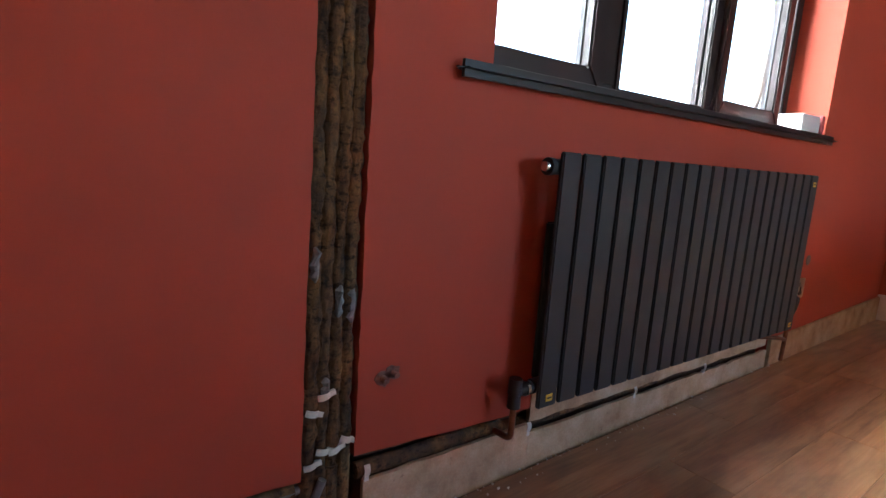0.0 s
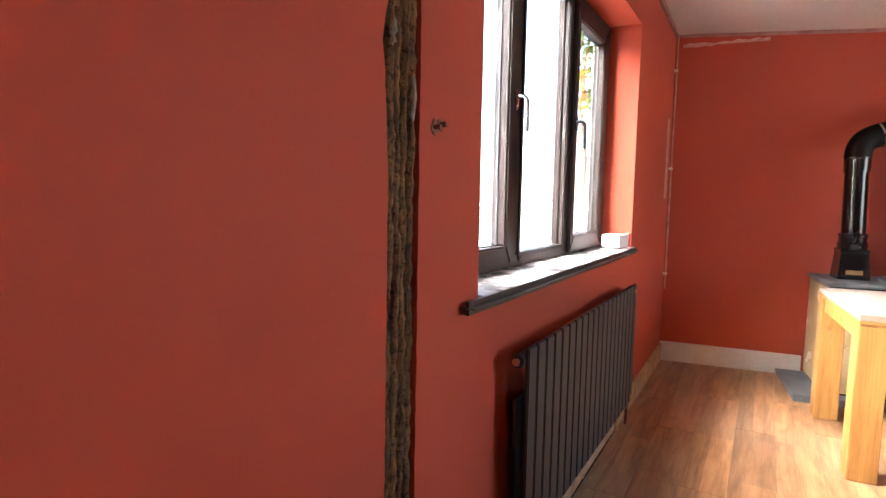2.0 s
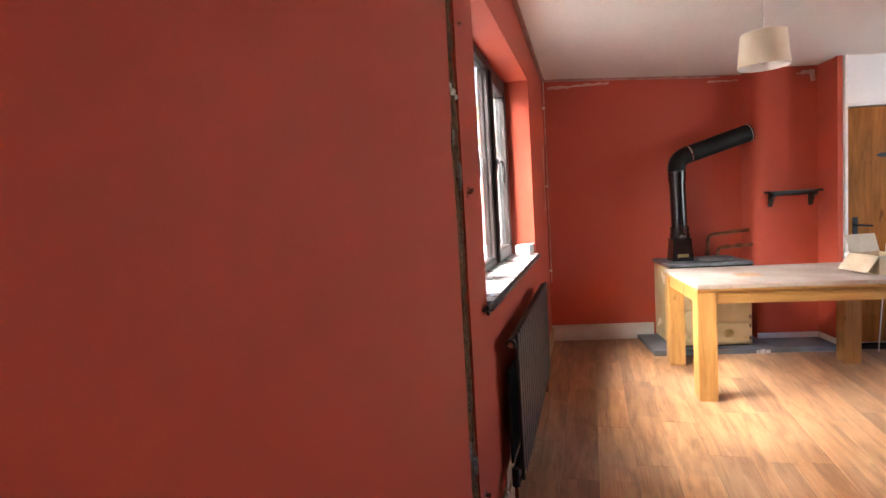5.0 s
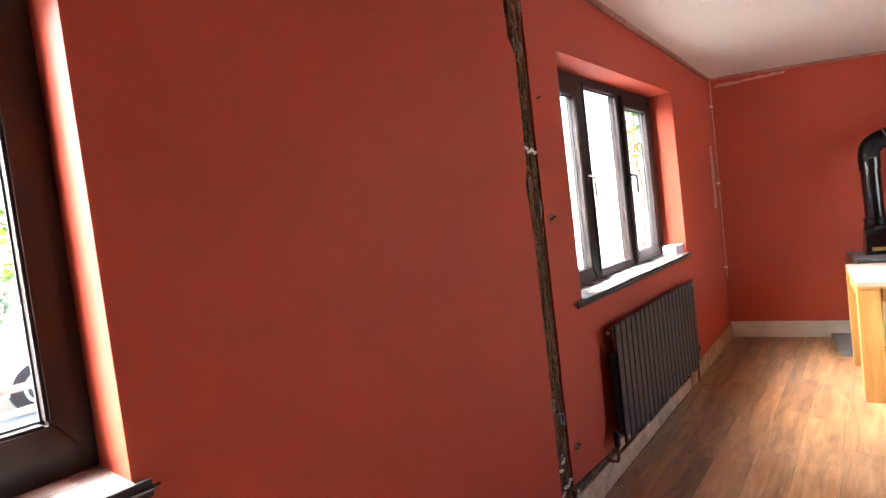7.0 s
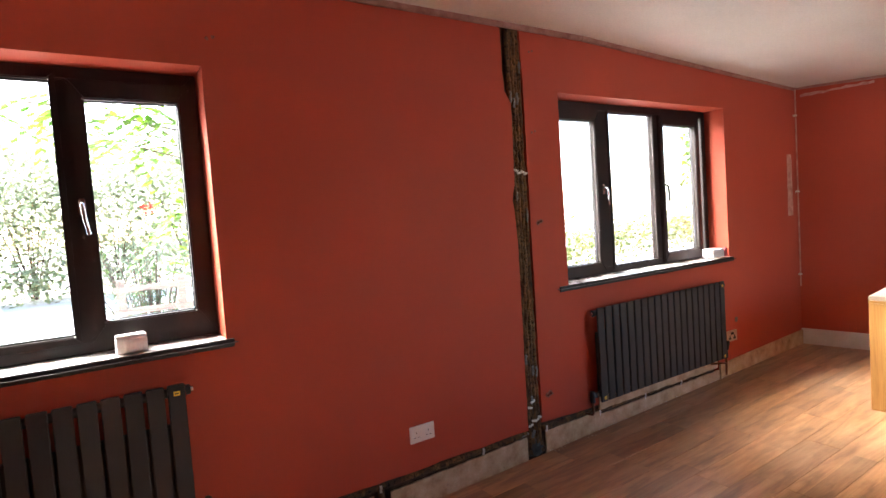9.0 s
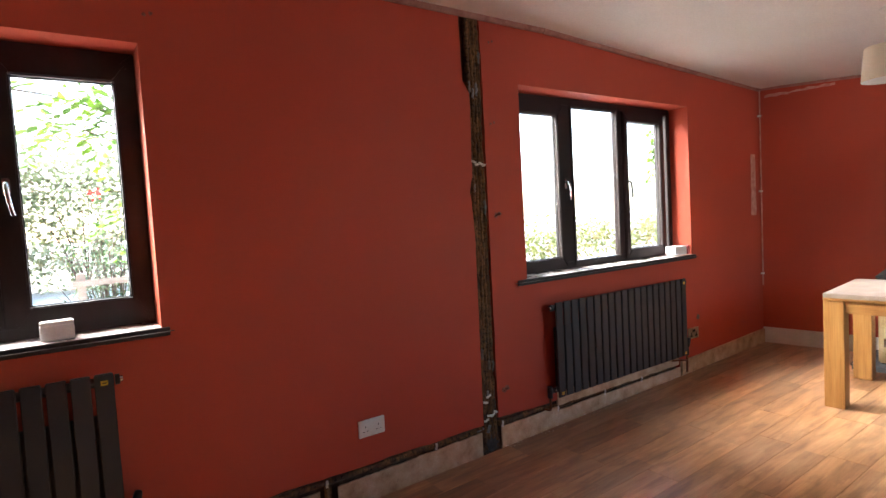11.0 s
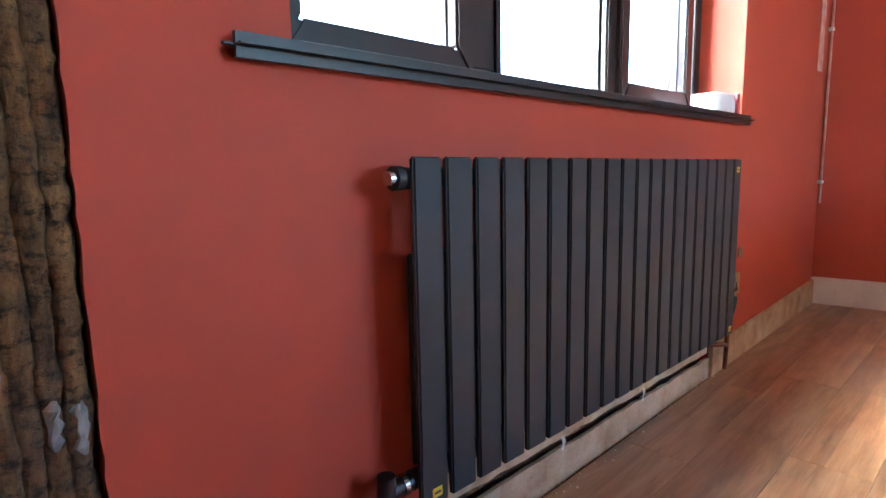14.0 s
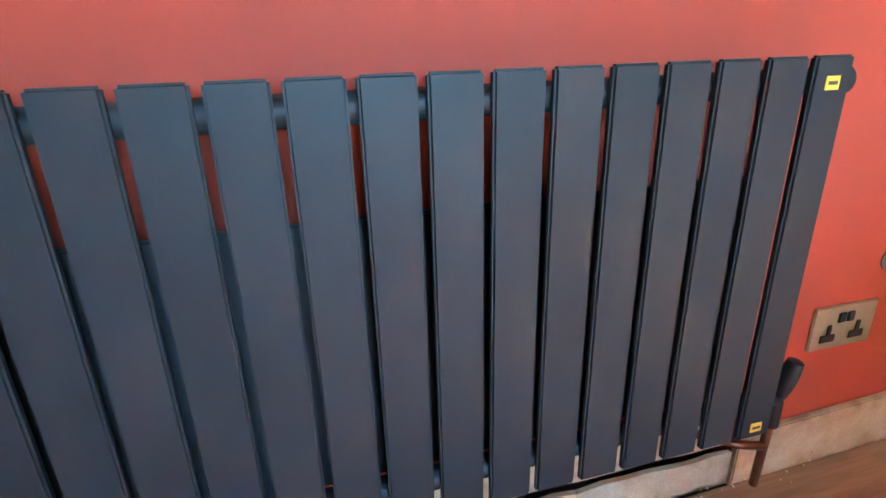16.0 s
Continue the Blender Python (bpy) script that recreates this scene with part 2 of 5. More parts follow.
STICKER_INK = surface("sticker_print", (0.05, 0.04, 0.02), (0.08, 0.06, 0.03), 0.5, 20, 100, bump_s=0)
CLIP_WHITE = surface("white_pipe_clip", (0.62, 0.58, 0.51), (0.76, 0.73, 0.67), 0.45, 30, 160, bump_s=0.1)
SOCKET_WHITE = surface("white_socket_plastic", (0.66, 0.62, 0.57), (0.72, 0.69, 0.65), 0.35, 12, 160, bump_s=0.03)
SOCKET_STEEL = surface("brushed_steel_plate", (0.44, 0.38, 0.29), (0.56, 0.50, 0.40), 0.32, 12, 200, metal=0.85, bump_s=0.06)
GREY_LEAD = surface("grey_bare_pipe", (0.15, 0.148, 0.142), (0.30, 0.295, 0.285), 0.6, 30, 150, metal=0.3, bump_s=0.3)
HOLE_DARK = surface("dark_cavity", (0.012, 0.008, 0.006), (0.03, 0.02, 0.015), 0.9, 30, 120)
GREY_DISC = surface("dull_grey_plate", (0.10, 0.082, 0.072), (0.17, 0.145, 0.130), 0.6, 20, 140, bump_s=0.1)
FOOT_GREY = surface("dark_grey_mortar", (0.030, 0.027, 0.026), (0.085, 0.080, 0.078), 0.9, 26, 110, bump_s=0.7, bump_d=0.005)
RUBBLE = surface("chase_rubble", (0.035, 0.022, 0.014), (0.105, 0.062, 0.036), 0.95, 16, 90, bump_s=0.9, bump_d=0.006)
OAK = timber("light_oak", (0.255, 0.112, 0.026), (0.355, 0.170, 0.044), (0.43, 0.230, 0.068), 0.42)
OAK_X = timber("light_oak_rail", (0.255, 0.112, 0.026), (0.355, 0.170, 0.044), (0.43, 0.230, 0.068), 0.42, axis=1)
DUSTY_TOP = surface("dusty_table_top", (0.27, 0.195, 0.145), (0.41, 0.345, 0.30), 0.55, 4, 50, bump_s=0.1)
BARE_PATCH = timber("bare_oak_patch", (0.30, 0.15, 0.06), (0.38, 0.20, 0.09), (0.45, 0.26, 0.12), 0.5, axis=1, knots=False)
PINE = timber("varnished_pine", (0.16, 0.050, 0.008), (0.255, 0.090, 0.014), (0.34, 0.135, 0.026), 0.6, scale=0.8, spec=0.12)
CREAM = surface("cream_enamel", (0.52, 0.40, 0.21), (0.58, 0.47, 0.265), 0.25, 4, 80, bump_s=0.05)
STOVE_TOP = surface("worn_grey_hotplate", (0.055, 0.058, 0.06), (0.17, 0.175, 0.18), 0.5, 9, 90, bump_s=0.2)
STOVE_BLACK = surface("black_vitreous_enamel", (0.006, 0.006, 0.006), (0.012, 0.012, 0.012), 0.16, 6, 90, bump_s=0.06)
STOVE_MATT = surface("matt_black_flue", (0.006, 0.006, 0.006), (0.011, 0.0105, 0.010), 0.6, 10, 120, bump_s=0.2, spec=0.22)
SLATE = surface("grey_slate", (0.075, 0.082, 0.088), (0.14, 0.148, 0.155), 0.5, 6, 70, bump_s=0.4, bump_d=0.003)
MORTAR = surface("pale_mortar", (0.42, 0.40, 0.37), (0.55, 0.53, 0.50), 0.9, 20, 90, bump_s=0.4)
BLACK_WOOD = surface("black_stained_wood", (0.008, 0.007, 0.006), (0.018, 0.015, 0.012), 0.5, 12, 110, bump_s=0.25)
IRON = surface("black_iron", (0.008, 0.008, 0.008), (0.016, 0.016, 0.016), 0.5, 14, 120, metal=0.4, bump_s=0.4)
SHADE = surface("cream_lampshade_fabric", (0.60, 0.50, 0.36), (0.66, 0.56, 0.42), 0.85, 6, 320, bump_s=0.3)
SHADE_IN = surface("white_lampshade_lining", (0.76, 0.74, 0.70), (0.80, 0.78, 0.74), 0.8, 6, 200)
CARD = surface("corrugated_card", (0.42, 0.28, 0.16), (0.50, 0.35, 0.21), 0.85, 6, 70, bump_s=0.2)
CARD_PALE = surface("pale_card_inside", (0.40, 0.31, 0.21), (0.48, 0.385, 0.275), 0.85, 6, 70, bump_s=0.2)
INK_BLUE = surface("blue_print", (0.03, 0.035, 0.16), (0.05, 0.05, 0.22), 0.7, 8, 70)
INK_RED = surface("red_print", (0.35, 0.05, 0.06), (0.42, 0.08, 0.08), 0.7, 8, 70)
BOX_WHITE = surface("white_box_plastic", (0.60, 0.575, 0.56), (0.66, 0.64, 0.625), 0.45, 8, 120, bump_s=0.04)
TORN = surface("torn_red_brown_plaster", (0.15, 0.045, 0.030), (0.32, 0.15, 0.11), 0.9, 60, 160, bump_s=0.6)
FILLER = surface("pale_filler", (0.42, 0.17, 0.13), (0.62, 0.38, 0.31), 0.85, 18, 90, bump_s=0.4)
GRAVEL = surface("pale_gravel", (0.50, 0.47, 0.43), (0.62, 0.59, 0.55), 0.95, 0.8, 20, bump_s=0.5, bump_d=0.02)
BARK = surface("grey_brown_bark", (0.05, 0.035, 0.025), (0.12, 0.09, 0.065), 0.9, 12, 60, bump_s=0.6, bump_d=0.01)
LEAF_FRESH = foliage("rowan_leaf", (0.030, 0.095, 0.004), (0.150, 0.250, 0.018))
LEAF_SHRUB = foliage("shrub_leaf", (0.022, 0.060, 0.014), (0.075, 0.115, 0.038))
# far shrub leaves, lightened beyond their own green to stand for daylight glare
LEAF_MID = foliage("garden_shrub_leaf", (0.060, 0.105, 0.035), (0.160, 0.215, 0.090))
LEAF_GLARE = foliage("glare_paled_leaf", (0.170, 0.205, 0.100), (0.320, 0.350, 0.210))
LEAF_HEDGE = foliage("hedge_leaf", (0.110, 0.135, 0.028), (0.260, 0.280, 0.090))
BERRY = surface("red_berry", (0.45, 0.03, 0.02), (0.55, 0.05, 0.03), 0.4, 10, 60, bump_s=0)
FENCE_WOOD = timber("weathered_fence_wood", (0.16, 0.12, 0.09), (0.24, 0.19, 0.15), (0.32, 0.27, 0.22), 0.85, axis=0)
CAR_WHITE = surface("white_car_paint", (0.72, 0.72, 0.72), (0.76, 0.76, 0.76), 0.2, 3, 60, bump_s=0)
CAR_GLASS = surface("dark_car_glass", (0.02, 0.022, 0.024), (0.03, 0.032, 0.034), 0.08, 3, 60, bump_s=0)
TYRE = surface("black_tyre_rubber", (0.015, 0.015, 0.015), (0.025, 0.025, 0.025), 0.85, 12, 60)
ALLOY = surface("silver_alloy_rim", (0.45, 0.45, 0.46), (0.55, 0.55, 0.56), 0.3, 12, 60, metal=0.9, bump_s=0)

# ---- mesh tools ----


def finish(bm, mat, smooth=False, bevel=0.0, segments=2):
    if bevel:
        bmesh.ops.bevel(bm, geom=bm.edges[:], offset=bevel, segments=segments, affect="EDGES", clamp_overlap=True)
    bmesh.ops.recalc_face_normals(bm, faces=bm.faces[:])
    me = bpy.data.meshes.new("mesh")
    bm.to_mesh(me)
    bm.free()
    me.materials.append(mat)
    if smooth:
        for p in me.polygons:
            p.use_smooth = True
        me.set_sharp_from_angle(angle=radians(38))
    return me


def part(name, bm, mat, parent=None, label="", m=None, smooth=False, bevel=0.0, segments=2):
    """One mesh object made from a bmesh, under a thing or a part."""
    me = bm if isinstance(bm, bpy.types.Mesh) else finish(bm, mat, smooth, bevel, segments)
    ob = new(name, me)
    ob.parent = parent
    if m is not None:
        ob.matrix_basis = m
    if label:
        ob["label"] = label
    return ob


def thing(name, label, category, m=None, group="", kind=""):
    """The Empty at the base of a thing, which parents its parts."""
    ob = new(name)
    ob.empty_display_size = 0.05
    if m is not None:
        ob.matrix_basis = m
    return tagged(ob, label, category, group, kind)


def box(x0, x1, y0, y1, z0, z1, bm=None):
    bm = bm or bmesh.new()
    vs = [bm.verts.new(p) for p in ((x0, y0, z0), (x1, y0, z0), (x1, y1, z0), (x0, y1, z0), (x0, y0, z1), (x1, y0, z1), (x1, y1, z1), (x0, y1, z1))]
    for f in ((0, 3, 2, 1), (4, 5, 6, 7), (0, 1, 5, 4), (1, 2, 6, 5), (2, 3, 7, 6), (3, 0, 4, 7)):
        bm.faces.new([vs[i] for i in f])
    return bm


def rbox(x0, x1, y0, y1, z0, z1, r=0.004, seg=2):
    bm = box(x0, x1, y0, y1, z0, z1)
    bmesh.ops.bevel(bm, geom=bm.edges[:], offset=r, segments=seg, affect="EDGES", clamp_overlap=True)
    return bm


def prism(points, y0, y1, bm=None):
    """A plate whose outline is given in x and z, from y0 to y1."""
    bm = bm or bmesh.new()
    a = [bm.verts.new((x, y0, z)) for x, z in points]
    b = [bm.verts.new((x, y1, z)) for x, z in points]
    n = len(points)
    bm.faces.new(a)
    bm.faces.new(list(reversed(b)))
    for i in range(n):
        bm.faces.new((a[i], b[i], b[(i + 1) % n], a[(i + 1) % n]))
    return bm


def slab(points, z0, z1, bm=None):
    """A plate whose outline is given in x and y, from z0 to z1."""
    bm = bm or bmesh.new()
    a = [bm.verts.new((x, y, z0)) for x, y in points]
    b = [bm.verts.new((x, y, z1)) for x, y in points]
    n = len(points)
    bm.faces.new(list(reversed(a)))
    bm.faces.new(b)
    for i in range(n):
        bm.faces.new((a[i], a[(i + 1) % n], b[(i + 1) % n], b[i]))
    return bm


def tube(points, radius, sides=12, bm=None, caps=True, wobble=0.0, seed=0):
    """A round pipe along points; radius is one number or one for each point."""
    bm = bm or bmesh.new()
    rnd = random.Random(seed)
    pts = [Vector(p) for p in points]
    rings = []
    up = Vector((0.31, 0.17, 0.93))
    for i, p in enumerate(pts):
        d = (pts[min(i + 1, len(pts) - 1)] - pts[max(i - 1, 0)]).normalized()
        u = d.cross(up)
        if u.length < 0.05:
            u = d.cross(Vector((1, 0, 0)))
        u.normalize()
        w = d.cross(u).normalized()
        r = radius[i] if isinstance(radius, (list, tuple)) else radius
        ring = []
        for k in range(sides):
            an = 2 * math.pi * k / sides
            rr = r * (1 + wobble * (rnd.random() - 0.5))
            ring.append(bm.verts.new(p + (u * math.cos(an) + w * math.sin(an)) * rr))
        rings.append(ring)
    for a, b in zip(rings, rings[1:]):
        for k in range(sides):
            bm.faces.new((a[k], a[(k + 1) % sides], b[(k + 1) % sides], b[k]))
    if caps:
        bm.faces.new(list(reversed(rings[0])))
        bm.faces.new(rings[-1])
    return bm


def arc(points, steps=6, cut=0.04):
    """Rounds the bends of a line of points."""
    pts = [Vector(p) for p in points]
    out = [pts[0]]
    for a, b, c in zip(pts, pts[1:], pts[2:]):
        p, q = b + (a - b).normalized() * cut, b + (c - b).normalized() * cut
        for k in range(steps + 1):
            s = k / steps
            out.append(p * (1 - s) ** 2 + b * 2 * s * (1 - s) + q * s * s)
    return out + [pts[-1]]


def lathe(profile, sides=28, bm=None):
    """A turned shape about z from (radius, z) pairs."""
    bm = bm or bmesh.new()
    rings = [[bm.verts.new((r * math.cos(2 * math.pi * k / sides), r * math.sin(2 * math.pi * k / sides), z)) for k in range(sides)] for r, z in profile]
    for a, b in zip(rings, rings[1:]):
        for k in range(sides):
            bm.faces.new((a[k], a[(k + 1) % sides], b[(k + 1) % sides], b[k]))
    bm.faces.new(list(reversed(rings[0])))
    bm.faces.new(rings[-1])
    return bm


# ---- plan ----
FAR = 3.575          # the stove wall meets the window wall here
SLANT = 9.0          # the stove wall is out of square by this
SOUTH, WEST = -4.2, -4.3
SLOPE = 0.018        # the old floor falls away from the stove wall


def floor_z(x):
    return -0.122 + SLOPE * x


def ceil_z(x, y):
    s = min(1, max(0, (x - 0.6) / 2.9))
    return 2.575 - 0.125 * s - 0.060 * s * min(2.4, -min(0, y))


def stove_frame(z=0.0):
    return pose(FAR, 0, z, 0, 0, SLANT)


REVEAL = 0.17
WINDOWS = {"window_1": (0.367, 2.315, 0.926, 2.190), "window_2": (-3.71, -1.79, 0.953, 2.158)}
POST = (-0.058, 0.062)   # the open pipe chase in the wall
CHASE_TOP, CHASE_LOW = 0.062, 0.0
WALL_TOP = 2.75

# ---- window wall ----


def ragged(a, b, n, amp, rnd):
    """Points from a to b with an uneven edge between."""
    a, b = Vector(a), Vector(b)
    d = (b - a).normalized()
    s = Vector((-d.y, d.x))
    return [tuple(a.lerp(b, i / n) + (s * (rnd.random() - 0.5) * 2 * amp if 0 < i < n else s * 0)) for i in range(n + 1)]


def window_wall():
    rnd = random.Random(4)
    bm = bmesh.new()
    (ax0, ax1, az0, az1), (bx0, bx1, bz0, bz1) = WINDOWS["window_1"], WINDOWS["window_2"]
    skin = 0.045
    # plaster skin with the chase cut out of it
    prism(ragged((bx1, CHASE_TOP + 0.0), (POST[0], CHASE_TOP - 0.01), 26, 0.005, rnd)
          + ragged((POST[0], CHASE_TOP - 0.01), (POST[0] + 0.010, 1.25), 44, 0.0016, rnd)[1:]
          + ragged((POST[0] + 0.010, 1.25), (POST[0] - 0.006, 1.47), 8, 0.002, rnd)[1:] + ragged((POST[0] - 0.012, 1.50), (POST[0] + 0.012, 1.60), 5, 0.003, rnd) + ragged((POST[0] + 0.012, 1.60), (POST[0] + 0.022, 2.08), 20, 0.002, rnd)[1:]
          + ragged((POST[0] + 0.022, 2.10), (-0.083, 2.17), 4, 0.004, rnd)
          + ragged((-0.083, 2.17), (-0.098, WALL_TOP), 10, 0.003, rnd)[1:] + [(bx1, WALL_TOP)], 0, skin, bm)
    prism(ragged((POST[1] - 0.002, WALL_TOP), (POST[1] + 0.006, 2.1), 10, 0.002, rnd)
          + ragged((POST[1] + 0.006, 2.1), (POST[1], CHASE_TOP + 0.012), 70, 0.0016, rnd)[1:]
          + ragged((POST[1], CHASE_TOP + 0.012), (ax0, CHASE_TOP - 0.002), 6, 0.003, rnd)[1:] + [(ax0, WALL_TOP)], 0, skin, bm)
    prism(ragged((ax0, CHASE_TOP - 0.002), (0.62, CHASE_TOP - 0.004), 5, 0.003, rnd)
          + ragged((0.62, CHASE_TOP + 0.03), (2.09, CHASE_TOP + 0.015), 26, 0.006, rnd)
          + [(2.09, -0.3), (ax1, -0.3), (ax1, az0), (ax0, az0)], 0, skin, bm)
    box(ax1, FAR + 0.6, 0, skin, -0.3, WALL_TOP, bm)
    box(ax0, ax1, 0, skin, az1, WALL_TOP, bm)
    prism([(bx0, bz0)] + ragged((bx0, CHASE_TOP), (bx1, CHASE_TOP), 30, 0.005, rnd) + [(bx1, bz0)], 0, skin, bm)
    box(bx0, bx1, 0, skin, bz1, WALL_TOP, bm)
    box(WEST - 0.3, bx0, 0, skin, -0.3, WALL_TOP, bm)
    # the wall behind it
    for x0, x1, z0, z1 in ((WEST - 0.3, bx0, -0.4, WALL_TOP), (bx0, bx1, -0.4, bz0), (bx0, bx1, bz1, WALL_TOP), (bx1, ax0, -0.4, WALL_TOP),
                           (ax0, ax1, -0.4, az0), (ax0, ax1, az1, WALL_TOP), (ax1, FAR + 0.6, -0.4, WALL_TOP)):
        box(x0, x1, skin, 0.245, z0, z1, bm)
    tagged(part("wall_north", bm, PAINT), "terracotta painted plaster wall with an open pipe chase", "wall", kind="structure")
    ob = bmesh.new()
    for x0, x1, z0, z1 in ((WEST - 0.3, bx0, -0.4, 2.9), (bx0, bx1, -0.4, bz0), (bx0, bx1, bz1, 2.9), (bx1, ax0, -0.4, 2.9),
                           (ax0, ax1, -0.4, az0), (ax0, ax1, az1, 2.9), (ax1, FAR + 0.6, -0.4, 2.9)):
        box(x0, x1, 0.2455, 0.275, z0, z1, ob)
    tagged(part("wall_north_outside", ob, WHITE_WALL), "white rendered outside face of the wall", "wall", kind="structure")
    # rough back of the chase
    cb = bmesh.new()
    box(POST[0] - 0.05, POST[1] + 0.02, skin - 0.004, skin - 0.002, -0.1, WALL_TOP, cb)
    box(WEST, 2.1, skin - 0.004, skin - 0.002, -0.12, CHASE_TOP + 0.06, cb)
    tagged(part("trim", cb, RUBBLE), "dark rough rubble at the back of the chase", "masonry", kind="structure")


window_wall()


def plaster_strip(x0, x1, rnd, top0=0.004, top1=0.004, n=40, mat=PLASTER, name="baseboard"):
    """The strip of bare plaster left at the foot of the wall."""
    top = ragged((x0, top0), (x1, top1), n, 0.0035, rnd)
    low = [(x1, floor_z(x1) - 0.02), (x0, floor_z(x0) - 0.02)]
    bm = prism(top + low, -0.004, 0.007)
    return tagged(part(name, bm, mat), "chipped bare plaster strip along the floor", "skirting", kind="structure")


rs = random.Random(8)
plaster_strip(WEST, -1.14, rs, 0.0, 0.0)
plaster_strip(-1.04, -0.075, rs, -0.008, 0.012)
plaster_strip(0.085, 0.60, rs, 0.010, 0.014, 12)
plaster_strip(0.602, 2.09, rs, -0.012, -0.016, 30)
# unpainted plaster that shows between paint and chase below the radiator
pb = prism(ragged((0.60, 0.112), (2.07, 0.118), 30, 0.004, rs) + ragged((2.07, 0.010), (0.60, 0.020), 30, 0.004, rs), -0.003, 0.010)
tagged(part("trim", pb, PLASTER), "unpainted plaster band under the radiator", "plaster", kind="structure")

# painted skirting from the radiator to the corner
sk = prism([(2.09, floor_z(2.09) - 0.02), (FAR + 0.02, floor_z(FAR) - 0.02), (FAR + 0.02, 0.082), (2.09, 0.034)], -0.016, 0.0)
tagged(part("baseboard", sk, PLASTER, bevel=0.003), "worn cream skirting board with dirty chips", "skirting", kind="structure")

# ---- floor ----
fl = bmesh.new()
vs = [fl.verts.new(p) for p in ((WEST - 0.3, SOUTH - 0.3, floor_z(WEST - 0.3) - 0.012), (FAR + 0.9, SOUTH - 0.3, floor_z(FAR + 0.9) - 0.012),
                                (FAR + 0.9, 0.06, floor_z(FAR + 0.9) - 0.012), (WEST - 0.3, 0.06, floor_z(WEST - 0.3) - 0.012))]
bot = [fl.verts.new(v.co - Vector((0, 0, 0.1))) for v in vs]
fl.faces.new(vs)
fl.faces.new(list(reversed(bot)))
for i in range(4):
    fl.faces.new((vs[i], bot[i], bot[(i + 1) % 4], vs[(i + 1) % 4]))
floor = tagged(part("floor", fl, HOLE_DARK), "warm oak laminate floor, dusty, dark gap at the wall", "floor", kind="structure")

# ---- ceiling and the other walls ----
cb = bmesh.new()
grid = {}
nx, ny = 16, 10
for i in range(nx + 1):
    for j in range(ny + 1):
        x, y = WEST - 0.2 + (FAR + 1.2 - WEST) * i / nx, 0.3 + (SOUTH - 0.6) * j / ny
        grid[i, j] = (cb.verts.new((x, y, ceil_z(x, y))), cb.verts.new((x, y, ceil_z(x, y) + 0.2)))
for i in range(nx):
    for j in range(ny):
        cb.faces.new([grid[i + a, j + b][0] for a, b in ((0, 0), (1, 0), (1, 1), (0, 1))])
        cb.faces.new([grid[i + a, j + b][1] for a, b in ((0, 0), (0, 1), (1, 1), (1, 0))])
tagged(part("ceiling", cb, CEILING, smooth=True), "cream white uneven plaster ceiling", "ceiling", kind="structure")

tagged(part("wall_west", box(WEST - 0.3, WEST, SOUTH - 0.3, 0, -0.5, WALL_TOP), PAINT), "terracotta painted end wall", "wall", kind="structure")
sb = bmesh.new()
box(WEST - 0.3, 1.15, SOUTH - 0.3, SOUTH, -0.5, WALL_TOP, sb)
box(2.95, FAR + 1.2, SOUTH - 0.3, SOUTH, -0.5, WALL_TOP, sb)
box(1.15, 2.95, SOUTH - 0.3, SOUTH, 2.15, WALL_TOP, sb)
box(1.15, 2.95, SOUTH - 0.3, SOUTH, -0.5, 0.95, sb)
tagged(part("wall_south", sb, PAINT), "terracotta painted wall with a window opening", "wall", kind="structure")

# stove wall, chimney breast and door wall, in the slanted frame: x into the room is negative
BREAST, BREAST_Y0, BREAST_Y1, DOOR_X = -0.28, -1.775, -2.285, -0.56
sw = slab([(0, 0.2), (0, BREAST_Y0), (BREAST + 0.10, BREAST_Y0), (BREAST + 0.055, BREAST_Y0 - 0.008), (BREAST + 0.024, BREAST_Y0 - 0.028), (BREAST + 0.006, BREAST_Y0 - 0.06), (BREAST, BREAST_Y0 - 0.10), (BREAST, BREAST_Y1), (DOOR_X, BREAST_Y1), (DOOR_X, BREAST_Y1 - 0.04), (DOOR_X + 0.2, BREAST_Y1 - 0.04), (0.5, BREAST_Y1 - 0.04), (0.5, 0.2)], -0.2, WALL_TOP)
tagged(part("wall_east", sw, PAINT, m=stove_frame(), smooth=True), "terracotta painted wall with a chimney breast", "wall", kind="structure")
DOOR_TOP, DOOR_W, DOOR_Y = 1.915, 0.80, BREAST_Y1 - 0.075
dw = bmesh.new()
box(DOOR_X, DOOR_X + 0.2, BREAST_Y1 - 0.04, DOOR_Y, -0.2, WALL_TOP, dw)
box(DOOR_X, DOOR_X + 0.2, DOOR_Y, DOOR_Y - DOOR_W, DOOR_TOP, WALL_TOP, dw)
box(DOOR_X, DOOR_X + 0.2, DOOR_Y - DOOR_W, -5.2, -0.2, WALL_TOP, dw)
box(DOOR_X + 0.202, DOOR_X + 0.26, BREAST_Y1 - 0.05, DOOR_Y - DOOR_W - 0.1, -0.2, DOOR_TOP + 0.1, dw)
tagged(part("wall_door_side", dw, WHITE_WALL, m=stove_frame()), "off-white painted wall round the pine door", "wall", kind="structure")

